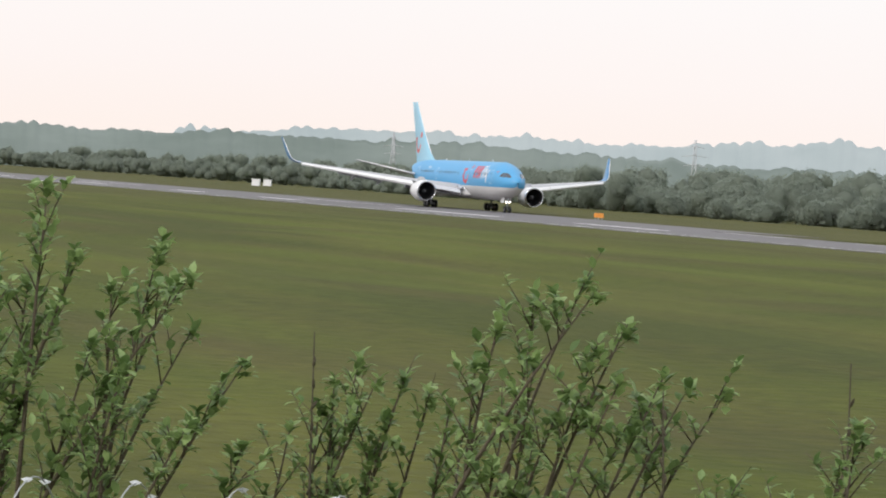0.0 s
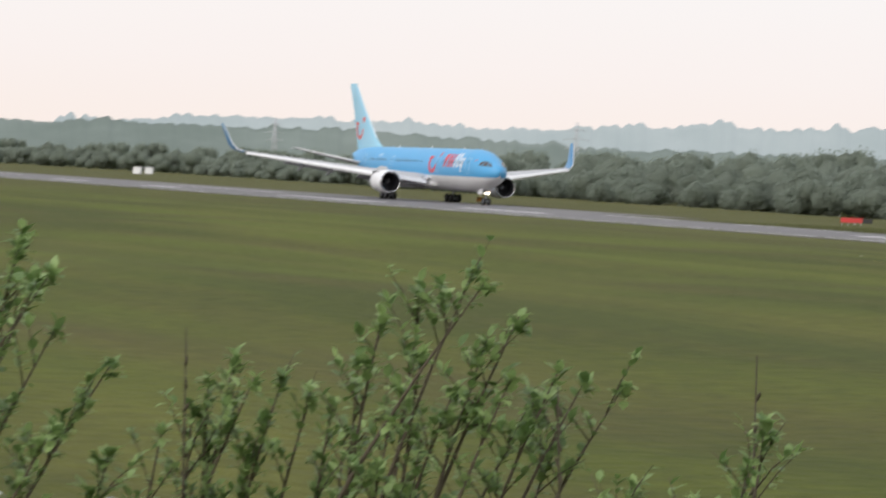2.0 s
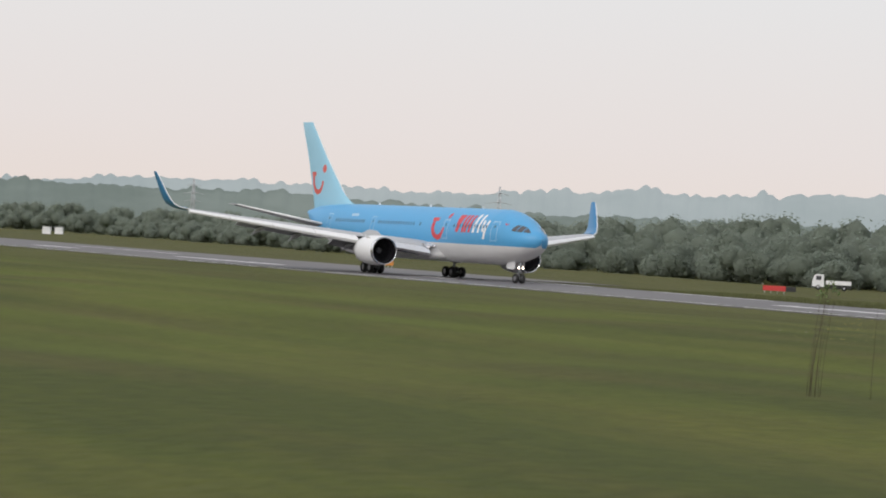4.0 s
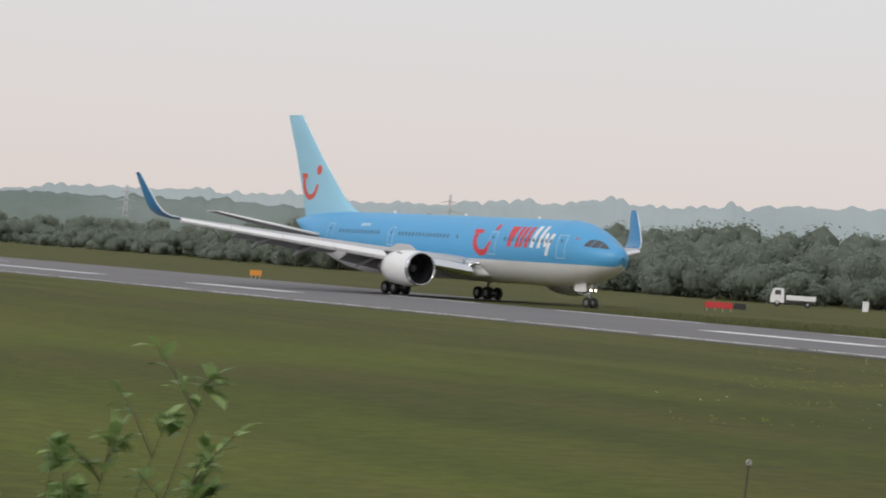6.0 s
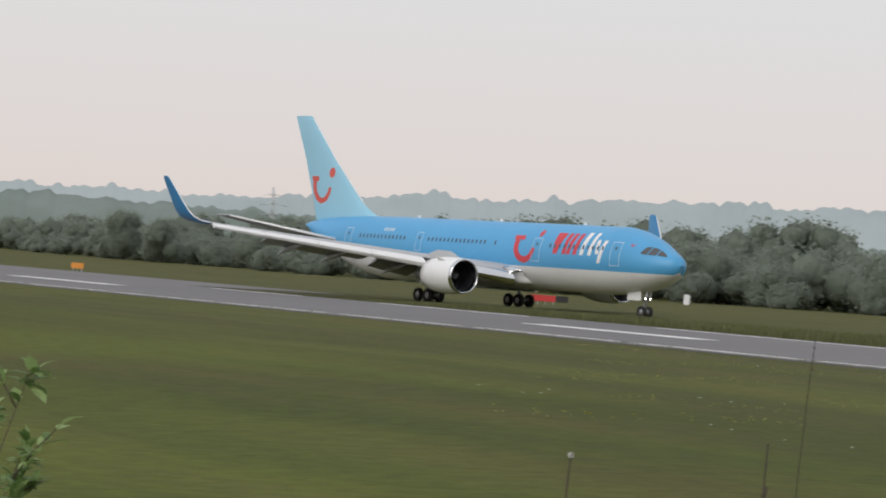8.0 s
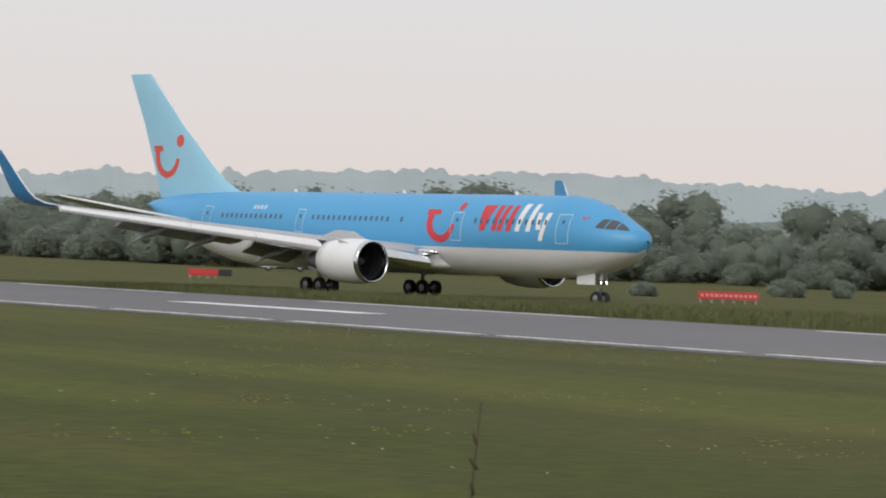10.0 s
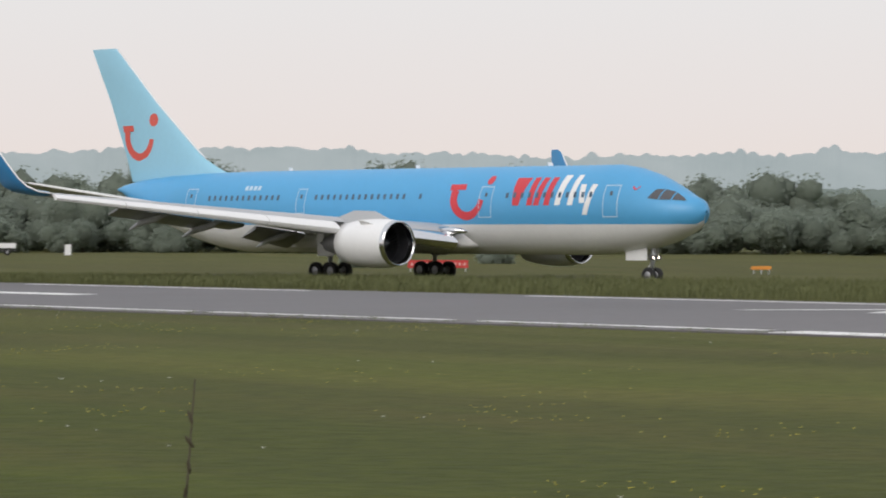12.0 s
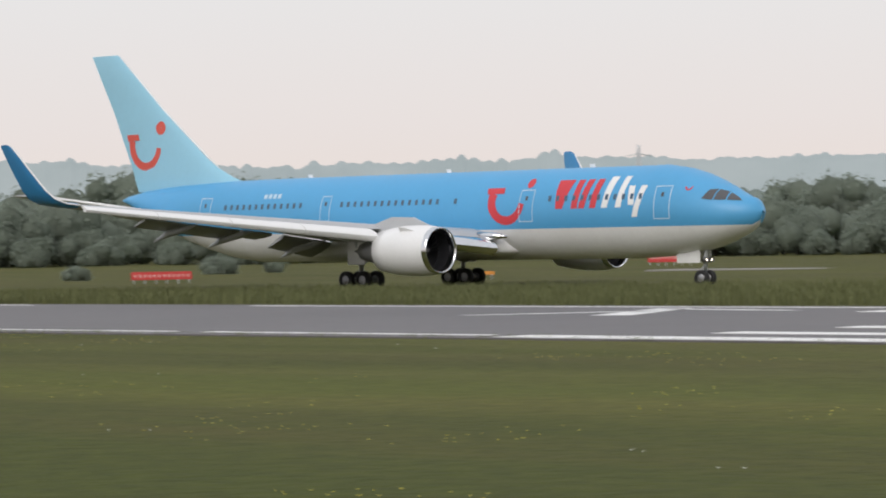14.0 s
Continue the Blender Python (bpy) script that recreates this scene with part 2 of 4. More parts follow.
def tube(name, points, radii, mat, sides=10, caps=True):
    """A round tapered tube along the points."""
    verts, faces = [], []
    pts = [Vector(p) for p in points]
    for i, p in enumerate(pts):
        d = (pts[min(i + 1, len(pts) - 1)] - pts[max(i - 1, 0)]).normalized()
        a = d.orthogonal().normalized() if i == 0 else (a - d * a.dot(d)).normalized()
        c = d.cross(a)
        for k in range(sides):
            w = 2 * math.pi * k / sides
            verts.append(p + (a * math.cos(w) + c * math.sin(w)) * radii[i])
    for i in range(len(pts) - 1):
        for k in range(sides):
            k2 = (k + 1) % sides
            faces.append((i * sides + k, i * sides + k2, (i + 1) * sides + k2, (i + 1) * sides + k))
    if caps:
        faces.append(tuple(range(sides))[::-1])
        faces.append(tuple(range((len(pts) - 1) * sides, len(pts) * sides)))
    return mesh_of(name, verts, faces, mat)


def turned(name, profile, mat, sides=40, axis="x"):
    """A body of revolution; profile: (along, radius)."""
    verts, faces = [], []
    for a, r in profile:
        for k in range(sides):
            w = 2 * math.pi * k / sides
            c, s = r * math.cos(w), r * math.sin(w)
            verts.append((a, c, s) if axis == "x" else (c, a, s) if axis == "y" else (c, s, a))
    for i in range(len(profile) - 1):
        for k in range(sides):
            k2 = (k + 1) % sides
            faces.append((i * sides + k, i * sides + k2, (i + 1) * sides + k2, (i + 1) * sides + k))
    return mesh_of(name, verts, faces, mat)


def loft(name, rings, mat, closed=True, caps=True, smooth=True):
    n = len(rings[0])
    verts = [v for r in rings for v in r]
    faces = []
    for i in range(len(rings) - 1):
        for k in range(n if closed else n - 1):
            k2 = (k + 1) % n
            faces.append((i * n + k, i * n + k2, (i + 1) * n + k2, (i + 1) * n + k))
    if caps and closed:
        faces.append(tuple(range(n))[::-1])
        faces.append(tuple(range((len(rings) - 1) * n, len(rings) * n)))
    me = mesh_of(name, verts, faces, mat, smooth)
    bm = bmesh.new()
    bm.from_mesh(me)
    bmesh.ops.recalc_face_normals(bm, faces=bm.faces)
    bm.to_mesh(me)
    bm.free()
    me.set_sharp_from_angle(angle=radians(38))
    return me


# ---- ground, runway, distance ----
def build_ground():
    xs = np.concatenate([np.linspace(-4500, -620, 14), np.linspace(-600, 60, 111), np.linspace(90, 3500, 12)])
    ys = np.concatenate([np.linspace(-1500, -20, 8), np.linspace(0, 150, 76), np.linspace(156, 220, 9), np.linspace(230, 600, 38), np.linspace(700, 4500, 12)])
    verts, faces = [], []
    for y in ys:
        for x in xs:
            calm = min(max((154 - y) / 12, 0), 1) if y < 190 else min(max((y - 236) / 30, 0), 1)
            z = 0.34 * calm * noise.noise((x * 0.035 + y * 0.02, y * 0.075, 0.3)) + 0.05 * calm * noise.noise((x * 0.3, y * 0.3, 4.1))
            verts.append((x, y, z))
    n = len(xs)
    for j in range(len(ys) - 1):
        for i in range(n - 1):
            faces.append((j * n + i, j * n + i + 1, (j + 1) * n + i + 1, (j + 1) * n + i))
    tagged(new("ground", mesh_of("ground", verts, faces, M_GRASS)), "rough green meadow grass with dry brown patches", "grass field", kind="structure")


RUN_Y, RUN_W = 180.0, 33.0


def slab(name, x0, x1, y0, y1, z, mat, label, category):
    bm = box_bm(x1 - x0, y1 - y0, 0.3, ((x0 + x1) / 2, (y0 + y1) / 2, z - 0.15))
    return tagged(new(name, from_bm(name, bm, mat)), label, category, kind="structure")


def mark(parent, x0, x1, y0, y1, z=0.062):
    bm = box_bm(x1 - x0, y1 - y0, 0.012, ((x0 + x1) / 2, (y0 + y1) / 2, z))
    return part("runway_marking", from_bm("runway_marking", bm, M_MARK), parent, "worn white painted stripe")


def build_runway():
    road = slab("runway", -2500, 900, RUN_Y - RUN_W / 2, RUN_Y + RUN_W / 2, 0.055, M_ASPHALT, "damp dark grey grooved asphalt runway with white markings", "runway")
    slab("shoulder", -2500, -392, RUN_Y + RUN_W / 2, RUN_Y + RUN_W / 2 + 16, 0.050, M_ASPHALT, "grey asphalt runway shoulder", "runway shoulder")
    slab("perimeter_road", -336, 300, 296, 301, 0.045, M_SHOULDER, "pale concrete perimeter road behind the grass", "road")
    for x0, x1 in ((-720, -690), (-660, -630), (-590, -572), (-535, -522), (-494, -480), (-442, -412), (-389, -369), (-308, -290)):
        mark(road, x0, x1, RUN_Y - 0.9, RUN_Y + 0.9)
    for x0, x1 in ((-640, -600), (-520, -480), (-383, -367), (-354, -333), (-317, -291), (-274, -237), (-234, -205)):
        mark(road, x0, x1, RUN_Y + 14.5, RUN_Y + 15.0)
    for k in range(27):
        mark(road, -640 + 15.2 * k + random.uniform(0, 0.8), -626 + 15.2 * k, RUN_Y - 14.8, RUN_Y - 14.3)
    mark(road, -229.5, -150, RUN_Y - 16.0, RUN_Y - 14.2)
    # arrow head before the threshold, and the threshold's first bars
    for quad in (((-249.2, 183.0), (-248.2, 183.0), (-243.9, 189.2), (-244.9, 189.6)), ((-242.6, 183.3), (-241.0, 183.9), (-245.4, 193.0), (-247.0, 192.6)), ((-246.2, 191.4), (-245.8, 192.2), (-238.2, 190.9), (-238.6, 190.2))):
        part("runway_marking", mesh_of("runway_marking", [(x, y, 0.071) for x, y in quad], [(0, 1, 2, 3)], M_MARK, False), road, "white painted arrow head")
    for y, x0 in ((168.5, -224.5), (173.9, -223.8), (178.6, -222.8), (183.0, -222.0), (189.4, -234.5)):
        mark(road, x0, x0 + 34, y, y + 1.5)
    return road


def crest(az):
    """Height angle in degrees of the far ridge by compass angle."""
    base = np.interp(az, [-80, -75, -70.5, -67, -62.5, -58, -54.5, -50, -46, -38], [0.44, 0.50, 0.88, 0.98, 1.07, 1.33, 1.39, 1.37, 1.30, 1.30])
    return base + 0.16 * noise.noise((az * 0.28, 1.7, 0)) + 0.10 * noise.noise((az * 1.1, 5.2, 0))


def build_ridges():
    """Wooded ridges far off, haze painted in: rolling crowns along the skyline, two deep."""
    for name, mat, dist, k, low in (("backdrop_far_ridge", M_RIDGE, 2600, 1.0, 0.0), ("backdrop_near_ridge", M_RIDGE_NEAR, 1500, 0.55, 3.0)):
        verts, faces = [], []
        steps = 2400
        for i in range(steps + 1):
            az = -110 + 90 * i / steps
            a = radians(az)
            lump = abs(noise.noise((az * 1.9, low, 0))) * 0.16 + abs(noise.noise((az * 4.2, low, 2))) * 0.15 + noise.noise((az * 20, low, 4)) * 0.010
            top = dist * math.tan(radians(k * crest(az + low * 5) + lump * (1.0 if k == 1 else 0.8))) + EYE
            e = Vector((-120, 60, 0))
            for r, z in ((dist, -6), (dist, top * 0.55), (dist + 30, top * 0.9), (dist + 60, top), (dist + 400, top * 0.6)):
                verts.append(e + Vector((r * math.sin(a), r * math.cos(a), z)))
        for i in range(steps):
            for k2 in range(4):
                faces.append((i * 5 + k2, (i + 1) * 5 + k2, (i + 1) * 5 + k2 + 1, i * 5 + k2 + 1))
        tagged(new(name, mesh_of(name, verts, faces, mat)), "wooded ridge on the skyline, its blue-grey haze painted as a glow", "wooded ridge", kind="structure")


build_ground()
runway = build_runway()
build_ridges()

# ---- the airliner ----
NOSE = 26.9
BELT = 3.48
SECTIONS = [  # distance behind the nose, top, bottom, half width
    (0.02, 4.28, 4.12, 0.08), (0.2, 4.68, 3.72, 0.5), (0.5, 4.98, 3.40, 0.84), (1, 5.14, 3.06, 1.22), (1.6, 5.44, 2.78, 1.53),
    (2.3, 5.80, 2.50, 1.81), (3.1, 6.18, 2.25, 2.04), (4, 6.53, 2.05, 2.22), (5.2, 6.86, 1.88, 2.37), (6.6, 7.06, 1.74, 2.47),
    (8.5, 7.05, 1.64, 2.515), (14, 7.06, 1.64, 2.515), (20, 7.06, 1.64, 2.515), (28, 7.06, 1.64, 2.515), (34, 7.06, 1.66, 2.515),
    (37.5, 7.06, 1.67, 2.5), (40, 7.05, 1.66, 2.46), (42.5, 7.02, 1.95, 2.36), (45, 6.96, 2.51, 2.16), (47.5, 6.86, 3.27, 1.82),
    (49.8, 6.70, 4.19, 1.38), (51.6, 6.50, 4.87, 0.96), (53, 6.26, 5.61, 0.52), (53.7, 6.06, 5.85, 0.24)]


def section(x):
    """Centre height, half height and half width of the body at x."""
    d = NOSE - x
    cols = list(zip(*SECTIONS))
    top, low, wide = (float(np.interp(d, cols[0], c)) for c in cols[1:])
    return (top + low) / 2, (top - low) / 2, wide


def skin(x, z, out=0.012, side=-1):
    """A point on the body's side at x and height z."""
    c, h, w = section(x)
    s = max(-1.0, min(1.0, (z - c) / h))
    y = w * math.sqrt(max(1 - s * s, 0))
    nrm = Vector((0, y / (w * w), (z - c) / (h * h))).normalized()
    return Vector((x, side * (y + out * nrm.y), z + out * nrm.z))


def welded(me):
    bm = bmesh.new()
    bm.from_mesh(me)
    bmesh.ops.remove_doubles(bm, verts=bm.verts, dist=0.003)
    bm.to_mesh(me)
    bm.free()
    return me


def decal(name, quads, mat, parent, side=-1, out=0.012, label=""):
    """Painted shape of quads in (x, z), laid onto the body's curve."""
    verts, faces = [], []
    for a, b, c, d in quads:
        n, m = 6, 6
        base = len(verts)
        for i in range(n + 1):
            for j in range(m + 1):
                u, v = i / n, j / m
                x = (a[0] * (1 - u) + b[0] * u) * (1 - v) + (d[0] * (1 - u) + c[0] * u) * v
                z = (a[1] * (1 - u) + b[1] * u) * (1 - v) + (d[1] * (1 - u) + c[1] * u) * v
                verts.append(skin(x, z, out, side))
        for i in range(n):
            for j in range(m):
                k = base + i * (m + 1) + j
                faces.append((k, k + 1, k + m + 2, k + m + 1))
    return part(name, welded(mesh_of(name, verts, faces, mat)), parent, label)


def arc_quads(cx, cz, r, a0, a1, w0, w1, n=14, squash=1.0):
    """A curved band that widens from w0 to w1, in (x, z)."""
    out = []
    for i in range(n):
        q = []
        for k, s in ((i, -1), (i + 1, -1), (i + 1, 1), (i, 1)):
            f = k / n
            a = radians(a0 + (a1 - a0) * f)
            w = w0 + (w1 - w0) * f
            q.append((cx + (r + s * w / 2) * math.cos(a), cz + (r + s * w / 2) * math.sin(a) * squash))
        out.append(tuple(q))
    return out


def wing_ring(y, le, chord, z, thick, twist=0.0, n=16):
    """A section: le is the leading edge's x; x runs aft."""
    ring = []
    for k in range(n):
        w = 2 * math.pi * k / n
        u = (1 - math.cos(w)) / 2
        t = thick * chord * (1.48 * math.sqrt(max(u, 0)) * (1 - u) + 0.12 * u * (1 - u)) * 1.1
        zz = t * (0.62 if math.sin(w) > 0 else -0.48) if 0 < k < n and k != n // 2 else 0
        ring.append(Vector((le - u * chord, y, z + zz - twist * (u - 0.3) * chord)))
    return ring


def le_at(y):
    return 8.9 - (abs(y) - 2.4) * 0.645


def te_at(y):
    return float(np.interp(abs(y), [2.0, 8.0, 23.6], [-4.9, -4.4, -7.4]))


def z_at(y):
    return 2.95 + (abs(y) - 2.4) * 0.112


def build_wing(plane, s):
    name = "wing"
    ys = [1.6, 2.4, 4.0, 6.0, 8.0, 11, 14, 17, 20, 22.2, 23.4]
    rings = [wing_ring(s * y, le_at(y), le_at(y) - te_at(y), z_at(y), float(np.interp(y, [2, 8, 23], [0.135, 0.115, 0.10]))) for y in ys]
    wing = part(name, loft(name, rings, M_GREY), plane, "grey swept wing with slats and flaps out")
    # slats, drooped in front of the leading edge
    for k, (a, b) in enumerate(((3.0, 6.9), (9.0, 12.6), (12.65, 16.2), (16.25, 19.8), (19.85, 23.3))):
        rr = []
        for y in np.linspace(a, b, 4):
            c = le_at(y) - te_at(y)
            x0, z0, q = le_at(y) + 0.06 * c + 0.2, z_at(y) - 0.04 * c - 0.12, 0.12 * c + 0.36
            prof = ((0.0, 0.0), (0.10, 0.17), (0.35, 0.34), (0.72, 0.46), (1.0, 0.50), (0.96, 0.42), (0.6, 0.20), (0.42, 0.0), (0.36, -0.24), (0.2, -0.26), (0.06, -0.16))
            rr.append([Vector((x0 - u * q, s * y, z0 + v * q * 0.82)) for u, v in prof])
        part("slat", loft("slat", rr, M_CHROME if k == 0 else M_SLAT), wing, "polished metal leading-edge slat" if k == 0 else "white leading-edge slat")
    # flaps, lowered behind the trailing edge
    for a, b, ang in ((2.7, 7.3, 26), (8.3, 10.4, 12), (10.6, 17.2, 22)):
        rr = []
        for y in np.linspace(a, b, 3):
            q = float(np.interp(y, [2, 8, 17], [2.1, 1.6, 1.2]))
            x0, z0 = te_at(y) + 0.25, z_at(y) - 0.14
            ca, sa = math.cos(radians(ang)), math.sin(radians(ang))
            prof = ((0, 0), (0.08, 0.07), (0.4, 0.08), (1, 0), (0.5, -0.05), (0.08, -0.06))
            rr.append([Vector((x0 - (u * ca - v * sa * 0) * q, s * y, z0 - u * sa * q + v * q)) for u, v in prof])
        part("flap", loft("flap", rr, M_GREY), wing, "lowered grey trailing-edge flap")
    # flap track fairings
    for y in (5.3, 11.2, 15.0):
        x0 = te_at(y)
        pts = [(x0 + 2.0, s * y, z_at(y) - 0.25), (x0 + 0.9, s * y, z_at(y) - 0.52), (x0 - 0.6, s * y, z_at(y) - 0.78), (x0 - 1.9, s * y, z_at(y) - 1.25)]
        part("flap_track_fairing", tube("flap_track_fairing", pts, [0.05, 0.21, 0.22, 0.03], M_GREY, 10), wing)
    # landing light housing at the root
    part("root_light_housing", tube("root_light_housing", [(9.9, s * 2.55, 3.05), (9.6, s * 2.65, 3.07), (8.9, s * 2.9, 3.1), (8.0, s * 3.1, 3.1)], [0.04, 0.15, 0.24, 0.24], M_CHROME, 14), wing, "polished metal landing light housing")
    part("root_light", turned("root_light", [(0.02, 0.01), (0.0, 0.07), (-0.06, 0.09)], M_GLASS, 16), wing, "dark landing light glass", pose(9.62, s * 2.78, 3.1, 0, 0, -s * 30))
    # blended winglet
    rings = []
    for y, z, le, ch in ((23.35, 5.30, -4.65, 2.75), (23.9, 5.42, -5.2, 2.5), (24.35, 5.72, -5.75, 2.3), (24.65, 6.2, -6.2, 2.05), (24.95, 7.1, -6.9, 1.7), (25.2, 8.0, -7.6, 1.35), (25.42, 8.75, -8.25, 0.95), (25.46, 8.92, -8.55, 0.6)):
        ring = []
        lean = min(1.0, max(0.0, (z - 5.3) / 1.2))
        for u, v in ((0, 0), (0.12, 0.055), (0.4, 0.07), (0.75, 0.04), (1, 0), (0.75, -0.03), (0.4, -0.05), (0.12, -0.045)):
            ring.append(Vector((le - u * ch, s * (y - v * ch * lean), z + v * ch * (1 - lean))))
        rings.append(ring)
    let = part("winglet", loft("winglet", rings, M_DEEP), wing, "deep blue blended winglet")
    edge = [(-4.60, s * 23.4, 5.32), (-5.18, s * 23.93, 5.44), (-5.73, s * 24.38, 5.74), (-6.18, s * 24.67, 6.22), (-6.88, s * 24.96, 7.1), (-7.58, s * 25.21, 8.0), (-8.23, s * 25.43, 8.76)]
    part("winglet_edge", tube("winglet_edge", edge, [0.05] * 6 + [0.03], M_SLAT, 8), wing, "pale leading edge of the winglet")
    return wing


def build_engine(plane, s):
    ex, ey, ez = 9.6, s * 8.1, 2.33
    m = pose(ex, ey, ez)
    nac = part("engine", turned("engine", [(-0.32, 1.40), (-0.8, 1.46), (-1.6, 1.50), (-2.6, 1.48), (-3.6, 1.38), (-4.5, 1.22), (-4.52, 1.14), (-4.0, 1.12)], M_WHITE, 48), plane, "white engine cowling with polished lip", m)
    part("inlet_lip", turned("inlet_lip", [(-0.5, 1.20), (-0.2, 1.22), (-0.05, 1.26), (0.0, 1.31), (-0.04, 1.36), (-0.16, 1.39), (-0.34, 1.405)], M_CHROME, 48), nac, "polished metal inlet lip")
    part("inlet_duct", turned("inlet_duct", [(-0.48, 1.20), (-0.9, 1.19), (-1.5, 1.2), (-1.52, 0.02)], M_DARK, 40), nac, "dark inlet duct")
    verts, faces = [], []
    for k in range(30):
        w = 2 * math.pi * k / 30
        for r in (0.3, 0.75, 1.16):
            for da, dx in ((-0.07, -1.42), (0.09 + 0.05 * r, -1.22)):
                verts.append((dx, r * math.cos(w + da), r * math.sin(w + da)))
        b = k * 6
        faces += [(b, b + 1, b + 3, b + 2), (b + 2, b + 3, b + 5, b + 4)]
    part("fan", mesh_of("fan", verts, faces, M_FAN), nac, "dark metal fan blades")
    part("spinner", turned("spinner", [(-0.95, 0.01), (-1.0, 0.08), (-1.15, 0.2), (-1.4, 0.33)], M_SHADE, 24), nac, "dark grey spinner cone")
    part("core_cowl", turned("core_cowl", [(-3.9, 0.98), (-4.8, 0.86), (-5.8, 0.62), (-6.3, 0.5), (-6.32, 0.42), (-6.1, 0.3), (-7.0, 0.05)], M_SHADE, 32), nac, "dull metal exhaust cone")
    rings = []
    for x, lo, hi, w in ((-0.9, 1.30, 1.48, 0.05), (-2.2, 1.35, 1.95, 0.17), (-3.8, 1.1, 2.0, 0.24), (-5.4, 0.7, 1.55, 0.26), (-7.6, 0.62, 1.2, 0.22), (-9.2, 0.8, 1.1, 0.06)):
        rings.append([Vector((x, a * w, z)) for a, z in ((-1, lo), (1, lo), (1, (lo + hi) / 2), (0.6, hi), (-0.6, hi), (-1, (lo + hi) / 2))])
    part("pylon", loft("pylon", rings, M_GREY), nac, "grey engine pylon")
    part("strake", mesh_of("strake", [(-1.2, -0.9, 1.13), (-2.4, -0.92, 1.13), (-2.4, -1.12, 1.42), (-1.9, -1.06, 1.36), (-1.2, -0.94, 1.13), (-2.4, -0.96, 1.13), (-2.4, -1.15, 1.40), (-1.9, -1.09, 1.34)], [(0, 1, 2, 3), (7, 6, 5, 4), (0, 3, 7, 4), (3, 2, 6, 7), (2, 1, 5, 6), (1, 0, 4, 5)], M_WHITE, False), nac)
    return nac


def wheel_mesh(r, w):
    return turned("tyre", [(-w / 2 * 0.7, r * 0.5), (-w / 2, r * 0.66), (-w / 2, r * 0.86), (-w / 2 * 0.75, r * 0.97), (0, r), (w / 2 * 0.75, r * 0.97), (w / 2, r * 0.86), (w / 2, r * 0.66), (w / 2 * 0.7, r * 0.5)], M_RUBBER, 28, "y")


def hub_mesh(r, w):
    me = turned("rim", [(-w * 0.34, 0.02), (-w * 0.36, r * 0.2), (-w * 0.22, r * 0.3), (-w * 0.35, r * 0.52), (w * 0.35, r * 0.52), (w * 0.22, r * 0.3), (w * 0.36, r * 0.2), (w * 0.34, 0.02)], M_HUB, 10, "y")
    return me


SPIN = []


def axle(plane, x, y, r, w, half, tyre, rim):
    ax = part("axle", tube("axle", [(0, -half, 0), (0, half, 0)], [0.07, 0.07], M_STEEL, 12), plane, "steel axle with two tyred wheels", pose(x, y, r))
    for s in (-1, 1):
        part("tyre", tyre, ax, "black rubber tyre", pose(0, s * half, 0))
        part("rim", rim, ax, "grey metal rim", pose(0, s * half, 0))
    SPIN.append((ax, x, y, r))


